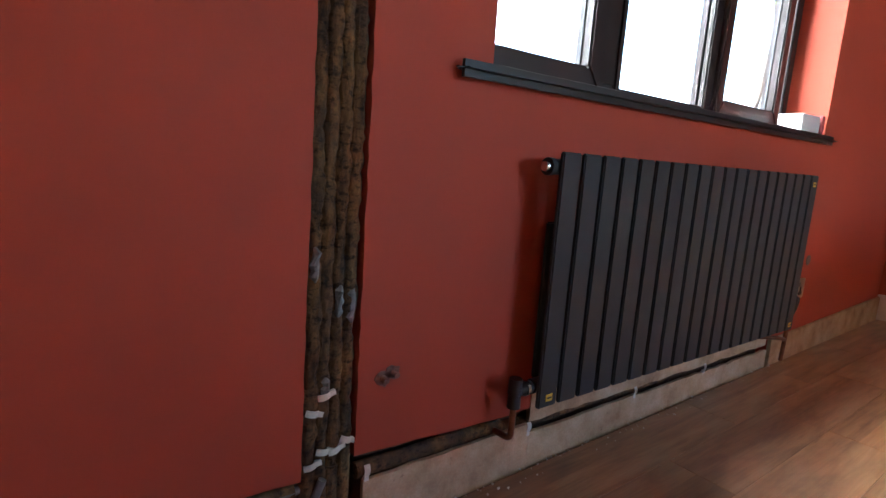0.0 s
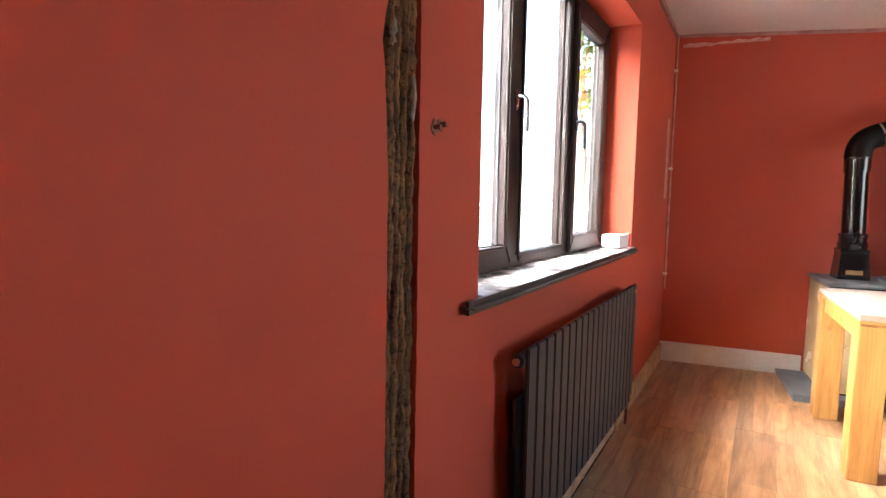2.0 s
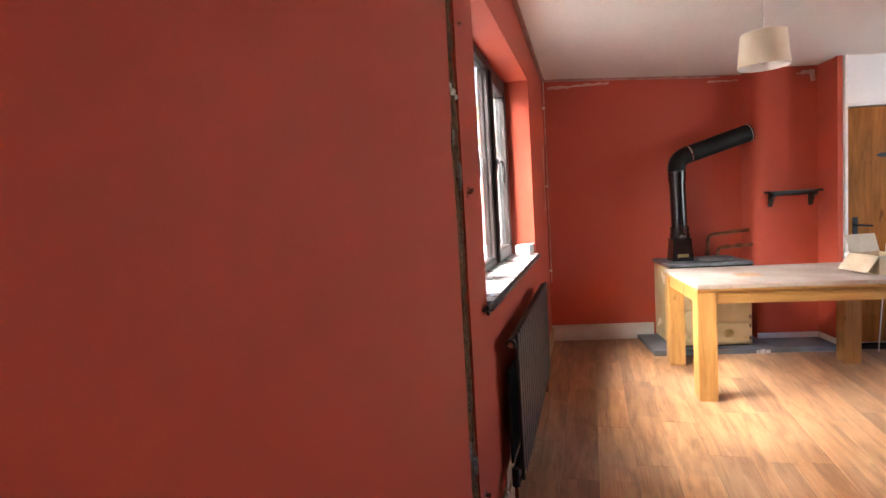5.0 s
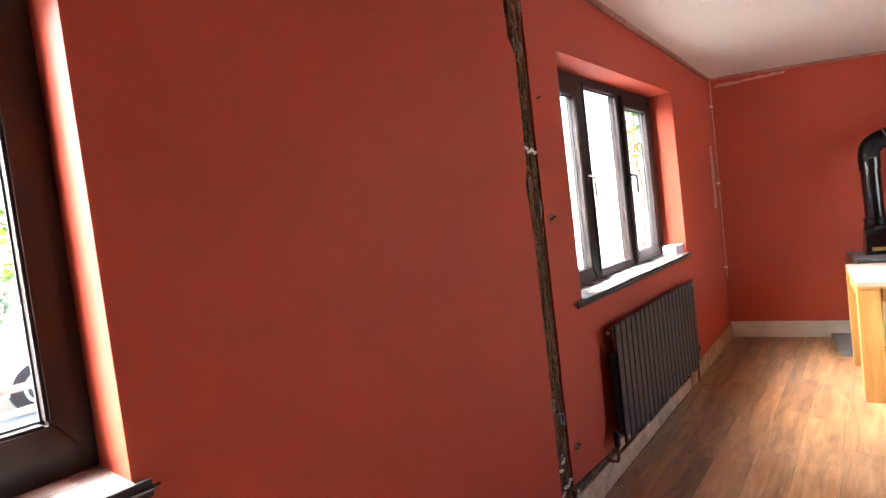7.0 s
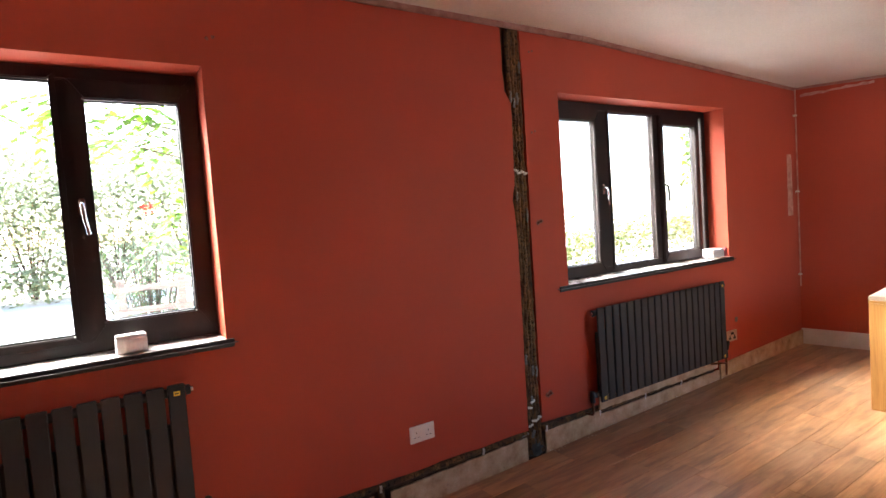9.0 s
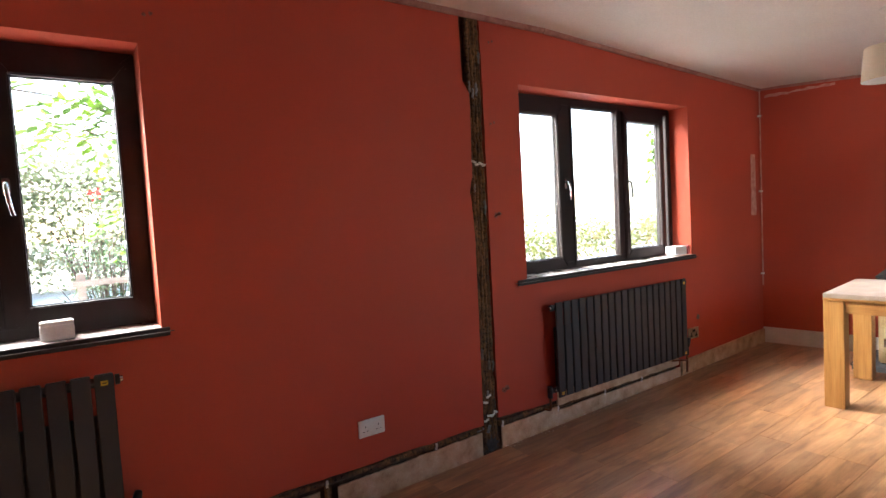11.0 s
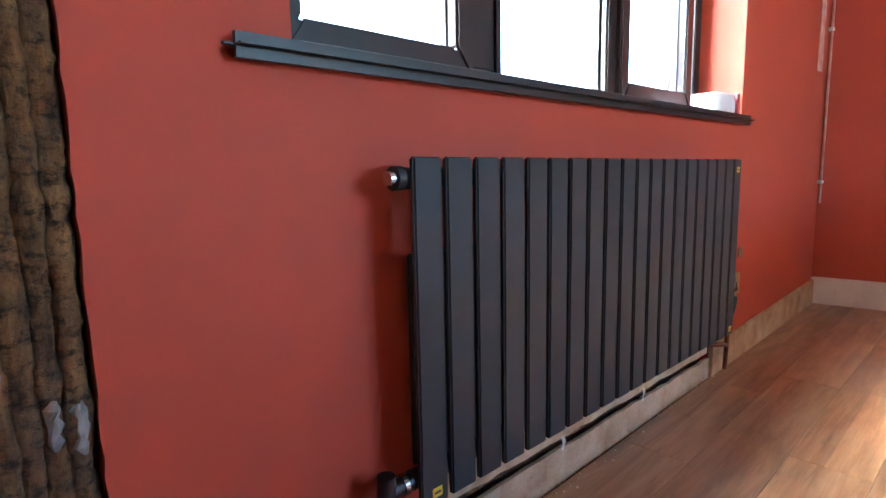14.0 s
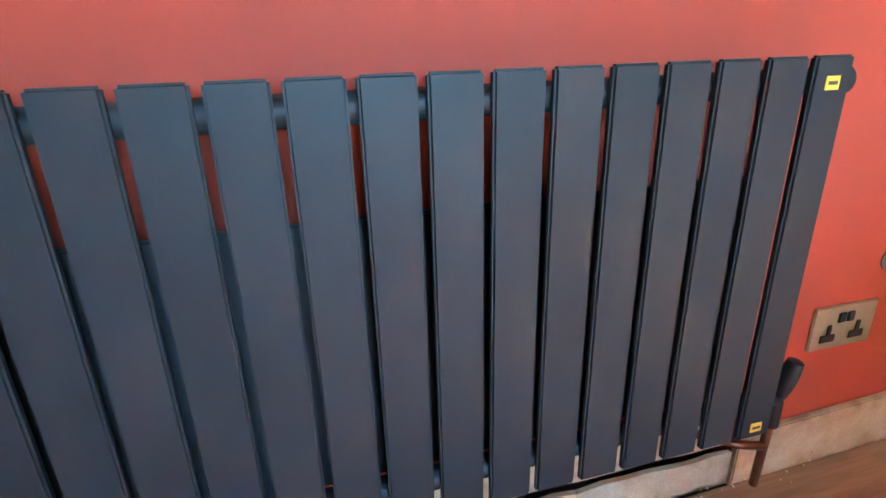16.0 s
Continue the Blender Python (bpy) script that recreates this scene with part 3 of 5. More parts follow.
skt = prism([(0, 0.0795), (0.96, 0.0775), (0.96, 0.094), (0, 0.096)], -0.022, 0.0)
tagged(part("trim", skt, WHITE_GLOSS, m=stove_frame() @ pose(0, 0, 0, 0, 0, -90), bevel=0.005), "rounded white bead on top of the skirting board", "skirting", kind="structure")
skb = prism([(0, -0.06), (0.96, -0.06), (0.96, 0.077), (0, 0.079)], -0.016, 0.0)
tagged(part("baseboard", skb, WHITE_GLOSS, m=stove_frame() @ pose(0, 0, 0, 0, 0, -90), bevel=0.003), "white painted skirting board", "skirting", kind="structure")
HEARTH_Z = -0.018
for pts in ([(BREAST - 0.014, BREAST_Y0), (BREAST, BREAST_Y0), (BREAST, BREAST_Y1), (BREAST - 0.014, BREAST_Y1 + 0.014)],
            [(BREAST - 0.014, BREAST_Y1 + 0.0145), (BREAST - 0.002, BREAST_Y1 + 0.0005), (DOOR_X, BREAST_Y1 + 0.0005), (DOOR_X, BREAST_Y1 + 0.0145)]):
    tagged(part("baseboard", slab(pts, HEARTH_Z, HEARTH_Z + 0.045), WHITE_GLOSS, m=stove_frame()), "low white skirting above the hearth", "skirting", kind="structure")

# coving edge and patches of filler
for x0, x1 in ((WEST, 0.6), (0.6, 2.1), (2.1, FAR)):
    z0, z1 = ceil_z(x0, 0), ceil_z(x1, 0)
    tagged(part("trim", prism([(x0, z0 - 0.030), (x1, z1 - 0.030), (x1, z1 + 0.02), (x0, z0 + 0.02)], -0.028, 0.0), CEIL_EDGE, bevel=0.006), "narrow painted-over batten under the ceiling", "trim", kind="structure")
tb = prism([(0, ceil_z(FAR, 0) - 0.02), (1.6, ceil_z(FAR, -1.6) - 0.02), (1.6, ceil_z(FAR, -1.6) + 0.03), (0, ceil_z(FAR, 0) + 0.03)], -0.02, 0.0)
tagged(part("trim", tb, CEIL_EDGE, m=stove_frame() @ pose(0, 0, 0, 0, 0, -90), bevel=0.005), "narrow painted-over batten under the ceiling", "trim", kind="structure")

# ---- windows ----


def rect_ring(x0, x1, z0, z1, w, y0, y1):
    """A mitred rectangular frame."""
    bm = bmesh.new()
    o = [(x0, z0), (x1, z0), (x1, z1), (x0, z1)]
    i = [(x0 + w, z0 + w), (x1 - w, z0 + w), (x1 - w, z1 - w), (x0 + w, z1 - w)]
    for k in range(4):
        j = (k + 1) % 4
        prism([o[k], o[j], i[j], i[k]], y0, y1, bm)
    return bm


def sash_ring(a, b, lo, hi, side, rail, y0, y1):
    """An opening sash round a pane, its rails deeper than its stiles."""
    bm = bmesh.new()
    o = [(a - side, lo - rail), (b + side, lo - rail), (b + side, hi + rail), (a - side, hi + rail)]
    i = [(a, lo), (b, lo), (b, hi), (a, hi)]
    for k in range(4):
        j = (k + 1) % 4
        prism([o[k], o[j], i[j], i[k]], y0, y1, bm)
    return bm


def handle_parts(parent, x, z, y, mat, label, turn=1):
    h = part("handle", rbox(x - 0.013, x + 0.013, y - 0.012, y, z - 0.035, z + 0.035, 0.005), mat, parent, label, smooth=True)
    part("lever", tube(arc([(x, y - 0.008, z + 0.015), (x, y - 0.045, z + 0.01), (x + 0.006 * turn, y - 0.048, z - 0.055), (x + 0.016 * turn, y - 0.042, z - 0.115)], 5, 0.02), 0.0085, 10), mat, h, smooth=True)


def window(key, lights, handles, label, over, rises):
    """lights: (left, right, opening) for each pane of glass, left to right."""
    x0, x1, z0, z1 = WINDOWS[key]
    y = REVEAL
    th = thing(key, label, "window", kind="structure")
    fz0, fz1 = z0 + 0.055, z1 - 0.055
    part("window_frame", rect_ring(x0, x1, z0, z1, 0.055, y, y + 0.07), FRAME, th, bevel=0.005)
    for (la, lb, lo), (ra, rb, ro) in zip(lights, lights[1:]):
        c0, c1 = lb + (0.05 if lo else 0.012), ra - (0.05 if ro else 0.012)
        part("mullion", rbox(min(c0, c1 - 0.03), max(c1, c0 + 0.03), y + 0.002, y + 0.068, fz0, fz1, 0.005), FRAME, th)
    for k, (a, b, op) in enumerate(lights):
        lo, hi = (z0 + rises[0], z1 - 0.135) if op else (z0 + rises[1], z1 - 0.063)
        if op:
            sash = part("sash", sash_ring(a, b, lo, hi, 0.058, 0.082, y - 0.018, y + 0.05), FRAME, th, bevel=0.007)
        else:
            sash = part("bead", rect_ring(a - 0.026, b + 0.026, lo - 0.034, hi + 0.034, 0.030, y - 0.004, y + 0.05), FRAME, th, bevel=0.006)
        part("gasket", rect_ring(a - 0.004, b + 0.004, lo - 0.004, hi + 0.004, 0.008, y + 0.018, y + 0.030), GASKET, sash)
        for yy in (y + 0.024, y + 0.042):
            g = part("pane", box(a - 0.01, b + 0.01, yy, yy + 0.004, lo - 0.01, hi + 0.01), GLASS, sash)
            g.visible_shadow = False
        if k in handles:
            hx, mat, lab, turn = handles[k]
            handle_parts(sash, hx, 0.5 * (lo + hi) + 0.02, y - 0.018, mat, lab, turn)
    # board
    sz = z0
    part("window_sill", rbox(x0 - over[0], x1 + over[1], -0.044, -0.001, sz - 0.034, sz + 0.002, 0.0165, 6), SILL_EDGE, th, "black bullnosed sill edge", smooth=True)
    part("sill_board", rbox(x0 + 0.001, x1 - 0.001, -0.024, y + 0.02, sz - 0.010, sz + 0.0035, 0.001), SILL_TOP, th, "worn pale sill top")
    return th


window("window_1", [(0.475, 0.880, True), (1.055, 1.580, False), (1.700, 2.140, True)],
       {0: (0.935, CHROME, "bright chrome window handle", 1), 2: (1.662, BLACK_PLASTIC, "black window handle", 1)}, "dark brown three-light window over a black sill", (0.117, 0.042), (0.094, 0.052))
window("window_2", [(-3.60, -3.06, True), (-2.925, -2.345, False), (-2.235, -1.878, True)],
       {0: (-3.02, CHROME, "bright chrome window handle", 1), 2: (-2.276, CHROME, "bright chrome window handle", 1)}, "dark brown three-light window with daylit garden beyond", (0.06, 0.045), (0.132, 0.088))

# ---- radiators ----


def radiator(m, label, left_valve=True):
    """Flat-panel radiator 1.545 m wide, its lower left corner at the origin, the wall at y = 0.095."""
    th = thing("radiator", label, "radiator", m, "flat-panel radiators under the windows")
    w, h, n = 1.545, 0.642, 20
    pitch = w / n
    pw = pitch - 0.0112
    bm = rbox(0, pw, 0, 0.014, 0, h, 0.0035, 3)
    me = finish(bm, ANTHRACITE, True)
    for i in range(n):
        part("panel", me, ANTHRACITE, th, m=pose(i * pitch + 0.0056, 0, 0))
    for z in (0.052, h - 0.036):
        part("header", tube([(0.004, 0.030, z), (w - 0.004, 0.030, z)], 0.019, 16), ANTHRACITE, th, smooth=True)
    part("rear_panel", rbox(0.03, w - 0.03, 0.050, 0.060, 0.060, 0.470, 0.004, 2), ANTHRACITE, th, smooth=True)
    for x, bw in ((0.32, 0.022), (1.23, 0.022)):
        part("bracket", rbox(x, x + bw, 0.062, 0.090, 0.05, h - 0.25, 0.003), SOCKET_STEEL, th, "pale metal wall bracket")
    for x, s in ((0.0, -1), (w, 1)):
        for z in (h - 0.036,):
            pl = part("end_plug", tube([(x, 0.030, z), (x + s * 0.016, 0.030, z)], 0.021, 18), ANTHRACITE, th, smooth=True)
            part("bleed_cap", tube([(x + s * 0.016, 0.030, z), (x + s * 0.027, 0.030, z)], [0.014, 0.012], 14), CHROME, pl, "chrome cap", smooth=True)
    # valve at one foot, thermostat head at the other
    v = part("valve", tube(arc([(0.0, 0.030, 0.052), (-0.052, 0.030, 0.052), (-0.052, 0.030, 0.008)], 5, 0.015), 0.017, 14), BLACK_PLASTIC, th, "black radiator valve", smooth=True)
    part("cap", tube([(-0.052, 0.030, 0.045), (-0.052, 0.030, 0.084)], [0.0185, 0.0165], 16), BLACK_PLASTIC, v, smooth=True)
    part("collar", tube([(-0.022, 0.030, 0.052), (-0.012, 0.030, 0.052)], 0.020, 16), CHROME, v, "chrome collar", smooth=True)
    part("tail_pipe", tube(arc([(-0.052, 0.030, 0.010), (-0.052, 0.030, -0.078), (-0.052, 0.112, -0.084)], 5, 0.02), 0.0085, 12), COPPER, th, "copper tail pipe", smooth=True)
    t = part("valve", tube(arc([(w, 0.030, 0.052), (w + 0.030, 0.030, 0.052), (w + 0.030, 0.030, -0.01)], 5, 0.015), 0.015, 14), BLACK_PLASTIC, th, "black thermostatic valve", smooth=True)
    part("head", lathe([(0.013, 0.0), (0.017, 0.005), (0.019, 0.028), (0.017, 0.058), (0.014, 0.076), (0.006, 0.08)], 20), BLACK_PLASTIC, t, m=pose(w + 0.030, 0.030, 0.056, 8, 12, 0), smooth=True)
    part("tail_pipe", tube(arc([(w + 0.030, 0.030, -0.01), (w + 0.026, 0.032, -0.155)], 3, 0.02), 0.0085, 12), COPPER, th, "copper tail pipe", smooth=True)
    part("branch_pipe", tube(arc([(w + 0.028, 0.030, -0.06), (w - 0.03, 0.034, -0.045), (w - 0.10, 0.105, -0.052)], 4, 0.02), 0.0085, 12), COPPER, th, "copper branch pipe", smooth=True)
    for x, z in ((0.030, 0.016), (w - 0.05, h - 0.046), (w - 0.05, 0.014)):
        st = part("sticker", rbox(x, x + 0.024, -0.0012, 0.0005, z, z + 0.019, 0.0005, 1), YELLOW, th, "small yellow sticker")
        part("print", box(x + 0.004, x + 0.020, -0.0018, -0.0010, z + 0.007, z + 0.012), STICKER_INK, st)
    return th


radiator(pose(0.520, -0.095, 0.112), "anthracite flat-panel radiator under the far window")
radiator(pose(-3.525, -0.095, 0.175), "anthracite flat-panel radiator under the garden window")

# ---- pipe chase: four wrapped risers, bare grey patches and white clips ----


def riser(x, z0, z1, r, seed, mat, lean=0.0):
    """A lumpy wrapped pipe that stands in the chase."""
    rnd = random.Random(seed)
    n = int((z1 - z0) / 0.011)
    pts, rad = [], []
    k = r
    for i in range(n + 1):
        z = z0 + (z1 - z0) * i / n
        k += (rnd.random() - 0.5) * 0.0040 + (r - k) * 0.30
        if rnd.random() < 0.10:
            k -= 0.0034
        pts.append((x + lean * (z - 0.3) + 0.0012 * math.sin(z * 9 + seed) + (rnd.random() - 0.5) * 0.0012, 0.0205 + 0.002 * math.sin(z * 6 + seed * 2), z))
        rad.append(k)
    return tube(pts, rad, 18, wobble=0.24, seed=seed)


chase = thing("pipe_bundle", "four brown wrapped heating pipes in an open wall chase", "pipes", pose(0, 0, 0))
RISER_X = (-0.0365, -0.0105, 0.0165, 0.0425)
for i, x in enumerate(RISER_X):
    part("riser", riser(x, 0.01, 2.72, 0.0168, 11 + i, WRAP, 0.0035), WRAP, chase, smooth=True)
for i, (k, z0, z1) in enumerate(((0, 0.465, 0.535), (2, 0.390, 0.455), (3, 0.375, 0.450), (1, 0.215, 0.265), (3, 1.36, 1.46), (0, 1.50, 1.56), (3, 2.28, 2.36), (1, 2.06, 2.14), (2, 2.09, 2.17), (0, 2.10, 2.18))):
    x = RISER_X[k]
    rnd = random.Random(50 + i)
    n = 6
    pts = [(x + 0.0035 * (z0 - 0.3) + 0.002 * math.sin(z0 * 9) + (rnd.random() - 0.5) * 0.006, 0.0062, z0 + (z1 - z0) * j / n) for j in range(n + 1)]
    part("bare_pipe", tube(pts, [0.003, 0.0085, 0.007, 0.0095, 0.0075, 0.009, 0.003], 9, wobble=0.45, seed=i), GREY_LEAD, chase, "bare grey pipe where the wrapping is torn", smooth=False)


def clip_mesh():
    """A plastic pipe clip: a short curved band with a lug."""
    bm = bmesh.new()
    n = 10
    outer, inner = 0.0205, 0.0180
    ring = []
    for i in range(n + 1):
        an = math.pi * (0.22 + 0.52 * i / n)
        ring.append([bm.verts.new((rr * math.cos(an), -rr * math.sin(an), z)) for rr in (outer, inner) for z in (-0.0068, 0.0068)])
    for a, b in zip(ring, ring[1:]):
        bm.faces.new((a[0], a[1], b[1], b[0]))
        bm.faces.new((a[2], b[2], b[3], a[3]))
        bm.faces.new((a[0], b[0], b[2], a[2]))
        bm.faces.new((a[1], a[3], b[3], b[1]))
    for a in (ring[0], ring[-1]):
        bm.faces.new((a[0], a[2], a[3], a[1]))
    box(outer * 0.60, outer * 0.60 + 0.013, -outer * 0.80, -outer * 0.80 + 0.009, -0.0055, 0.0055, bm)
    return finish(bm, CLIP_WHITE, True)


CLIP = clip_mesh()
for k, z, tilt in ((0, 0.194, 8), (1, 0.226, -6), (0, 0.078, -4), (1, 0.104, 5), (2, 0.100, -8), (3, 0.118, 10),
                   (0, 1.690, 6), (1, 1.672, -5), (2, 1.680, 8), (3, 1.668, -6)):
    c = part("pipe_clip", CLIP, CLIP_WHITE, chase, "white plastic pipe clip", m=pose(RISER_X[k] + 0.0035 * (z - 0.3), 0.018, z, 0, tilt * 2, 0))

# horizontal pipes at the floor, with dark lagging
for x0, x1, s in ((WEST + 0.1, -0.07, 3), (0.07, 0.50, 4), (0.50, 2.02, 5)):
    rnd = random.Random(s)
    n = int((x1 - x0) / 0.03)
    pts = [(x0 + (x1 - x0) * i / n, (0.026 if x0 > 0.3 else 0.012) + 0.002 * math.sin(i * 0.7), (0.006 if x0 > 0.3 else 0.032) + (rnd.random() - 0.5) * 0.002) for i in range(n + 1)]
    p = thing("floor_pipe", "brown lagged heating pipe in the chase above the floor", "pipe")
    part("run", tube(pts, [0.0175 + (rnd.random() - 0.5) * 0.003 for _ in pts], 12, wobble=0.1, seed=s), WRAP, p, smooth=True)
    for cx in [c for c in (-1.1, -0.42, 0.092, 0.60, 1.10, 1.55) if x0 < c < x1]:
        part("pipe_clip", CLIP, CLIP_WHITE, p, "white plastic pipe clip", m=pose(cx, 0.012 if cx > 0.5 else 0.010, 0.004 if cx > 0.5 else 0.034, 0, 90, 0))
cr = bmesh.new()
rc = random.Random(12)
for _ in range(110):
    x, y = 0.1 + 2.2 * rc.random() ** 1.3, -0.012 - 0.05 * rc.random() ** 2
    r = 0.0012 + 0.0028 * rc.random() ** 2
    bmesh.ops.create_icosphere(cr, subdivisions=1, radius=r, matrix=pose(x, y, floor_z(x) + r * 0.5, 40 * rc.random(), 0, 90 * rc.random()) @ Matrix.Diagonal((1.6, 1, 0.7, 1)))
tagged(part("plaster_crumbs", cr, CLIP_WHITE), "crumbs of pale plaster along the floor edge", "debris", kind="stuff")
# broken plaster and elbow at the foot of the risers
foot = thing("riser_foot", "dirty pipe elbows in dark mortar at the floor", "pipe")
for i, x in enumerate(RISER_X):
    part("elbow", tube(arc([(x, 0.022, 0.06), (x, 0.016, -0.02 - 0.01 * i), (x + (0.03 if i > 1 else -0.03), 0.012, floor_z(0) + 0.012)], 4, 0.02), 0.0165, 12, wobble=0.15, seed=i), WRAP, foot, smooth=True)
part("bare_pipe", tube([(-0.028, 0.0, 0.0), (-0.012, -0.004, 0.045)], 0.009, 10, wobble=0.1), GREY_LEAD, foot, "bent bare grey pipe", smooth=True)
part("bare_pipe", tube([(-0.115, 0.004, 0.030), (-0.06, 0.004, 0.034)], 0.008, 10, wobble=0.1), GREY_LEAD, foot, "bare grey pipe", smooth=True)
lump = bmesh.new()
bmesh.ops.create_icosphere(lump, subdivisions=4, radius=1.0)
for v in lump.verts:
    q = v.co.copy()
    k = 1 + 0.25 * noise.noise(q * 2.5 + Vector((3, 1, 2))) + 0.12 * noise.noise(q * 7.0)
    v.co = Vector((0.004 + q.x * 0.062 * k, 0.016 + q.y * 0.026 * k, floor_z(0) + 0.035 + max(-0.04, q.z * 0.062 * k)))
part("mortar_lump", lump, FOOT_GREY, foot, "lump of dark grey mortar", smooth=True)
stub = thing("pipe_drop", "short lagged pipe dropping into the floor", "pipe")
part("drop", tube([(-1.09, 0.018, 0.05), (-1.09, 0.014, floor_z(-1.09) - 0.02)], 0.019, 12, wobble=0.15, seed=9), WRAP, stub, smooth=True)

# ---- wall bits: sockets, plugs, holes, filler ----


def double_socket(x, z, m=None):
    th = thing("double_socket", "white plastic double socket on the terracotta wall", "socket", pose(x, 0, z))
    pl = part("plate", rbox(-0.078, 0.078, -0.010, 0, -0.046, 0.046, 0.003), SOCKET_WHITE, th, smooth=True)
    for sx in (-0.038, 0.038):
        for dx, dz, w, h in ((0, 0.008, 0.004, 0.009), (-0.011, -0.016, 0.009, 0.003), (0.011, -0.016, 0.009, 0.003)):
            part("pin_slot", box(sx + dx - w / 2, sx + dx + w / 2, -0.0112, -0.0095, dz - h / 2, dz + h / 2), HOLE_DARK, pl)
        part("switch", rbox(sx - 0.006 + (0.018 if sx > 0 else -0.018), sx + 0.006 + (0.018 if sx > 0 else -0.018), -0.013, -0.0095, 0.018, 0.034, 0.001), SOCKET_WHITE, pl)
    return th


double_socket(-0.828, 0.257)


def steel_socket(x, z):
    th = thing("steel_socket", "brushed metal socket with black inserts beside the radiator", "socket", pose(x, 0, z))
    pl = part("plate", rbox(-0.078, 0.078, -0.007, 0, -0.047, 0.047, 0.002), SOCKET_STEEL, th, smooth=True)
    for sx in (-0.036, 0.036):
        part("insert", rbox(sx - 0.019, sx + 0.019, -0.009, -0.006, -0.031, -0.014, 0.003), BLACK_PLASTIC, pl, "black socket insert")
        part("earth_slot", rbox(sx - 0.006, sx + 0.006, -0.0095, -0.006, -0.016, 0.008, 0.002), BLACK_PLASTIC, pl, "black earth pin slot")
        part("rocker", rbox(sx * 0.30 - 0.009, sx * 0.30 + 0.009, -0.011, -0.006, 0.010, 0.032, 0.002), BLACK_PLASTIC, pl, "black rocker switch")
    return th


steel_socket(2.300, 0.243)
tagged(part("blanking_disc", tube([(2.385, -0.0025, 0.372), (2.385, 0.004, 0.372)], 0.024, 20), GREY_DISC), "round grey blanking disc on the terracotta wall", "cover")


def wall_plugs(x, z, s=1.0, seed=0):
    """Torn fixing holes with stubs of plug and screw."""
    rnd = random.Random(seed)
    th = thing("wall_plugs", "two broken wall plugs in torn paint", "fixing", pose(x, 0, z))
    for dx, dz in ((-0.014, -0.004), (0.012, 0.004)):
        pts = [(dx + (0.0075 + 0.005 * rnd.random()) * math.cos(a) * s, dz + (0.008 + 0.006 * rnd.random()) * math.sin(a) * s) for a in [i * 0.6283 for i in range(10)]]
        t = part("torn_patch", prism(pts, -0.0022, 0.001), TORN, th, "torn paint")
        part("plug", tube([(dx, -0.012 * s, dz), (dx, 0.0, dz)], 0.0042 * s, 10), TORN, t, "broken brown plug", smooth=True)
    return th


for i, (x, z, s) in enumerate(((0.136, 0.245, 1.7), (0.141, 1.36, 1.5), (0.135, 1.93, 0.7), (-1.743, 2.285, 0.8), (0.15, 2.43, 0.7))):
    wall_plugs(x, z, s, i)


def filler_patch(name, pts, label, m=None, mat=None):
    return tagged(part(name, prism(pts, -0.0025, 0.001), mat or FILLER, m=m), label, "filler")


rf = random.Random(21)
filler_patch("filler_strip", ragged((3.385, 1.81), (3.375, 1.22), 10, 0.004, rf) + ragged((3.475, 1.22), (3.470, 1.81), 10, 0.004, rf), "pale vertical strip of filler on the wall")
east = stove_frame() @ pose(0, 0, 0, 0, 0, -90)
filler_patch("filler_smear", ragged((0.05, 2.375), (0.62, 2.385), 14, 0.008, rf) + ragged((0.62, 2.362), (0.05, 2.352), 12, 0.006, rf), "pale smear of filler near the ceiling", east)
filler_patch("filler_smear", ragged((1.50, 2.312), (1.76, 2.306), 10, 0.006, rf) + ragged((1.76, 2.294), (1.50, 2.298), 10, 0.004, rf), "pale smear of filler near the ceiling", east)

breast_face = stove_frame() @ pose(BREAST, 0, 0, 0, 0, -90)
filler_patch("filler_smear", ragged((2.12, 2.275), (2.265, 2.292), 10, 0.010, rf) + ragged((2.270, 2.195), (2.235, 2.190), 4, 0.006, rf) + ragged((2.225, 2.250), (2.12, 2.258), 8, 0.008, rf), "pale smear of filler on the chimney breast", breast_face)
# corner pipe with clips; the filler's pale pink stands for light on the pipe
cp = thing("corner_pipe", "thin pipe down the corner of the room, paled as if lit", "pipe")
part("run", tube([(FAR - 0.030, -0.018, 0.52), (FAR - 0.026, -0.018, 1.5), (FAR - 0.022, -0.018, 2.44)], 0.0065, 10), FILLER, cp, smooth=True)
for z in (0.637, 1.450, 2.183):
    part("pipe_clip", rbox(FAR - 0.044, FAR - 0.010, -0.027, 0, z - 0.009, z + 0.009, 0.003), CLIP_WHITE, cp, "white plastic pipe clip")

# ---- things on the sills ----


def small_box(x, y, z, w, d, h, turn, label):
    th = thing("white_box", label, "box", pose(x, y, z, 0, 0, turn))
    part("shell", rbox(-w / 2, w / 2, -d / 2, d / 2, 0, h * 0.8, 0.0025, 2), BOX_WHITE, th, smooth=True)
    part("lid", rbox(-w / 2 + 0.001, w / 2 - 0.001, -d / 2 + 0.001, d / 2 - 0.001, h * 0.805, h, 0.0025, 2), BOX_WHITE, th, smooth=True)
    return th


small_box(-2.155, 0.045, 0.9595, 0.112, 0.07, 0.074, 4, "small white plastic box on the garden window sill")
small_box(2.18, 0.06, 0.9365, 0.15, 0.10, 0.07, -6, "small white plastic box on the far window sill")
rw = thing("red_wedge", "small dull red wooden wedge beside the white box", "offcut", pose(2.278, 0.012, 0.9365))
part("block", prism([(-0.016, 0), (0.016, 0), (0.016, 0.072), (0.0, 0.078), (-0.016, 0.070)], -0.012, 0.012), INK_RED, rw, bevel=0.002)

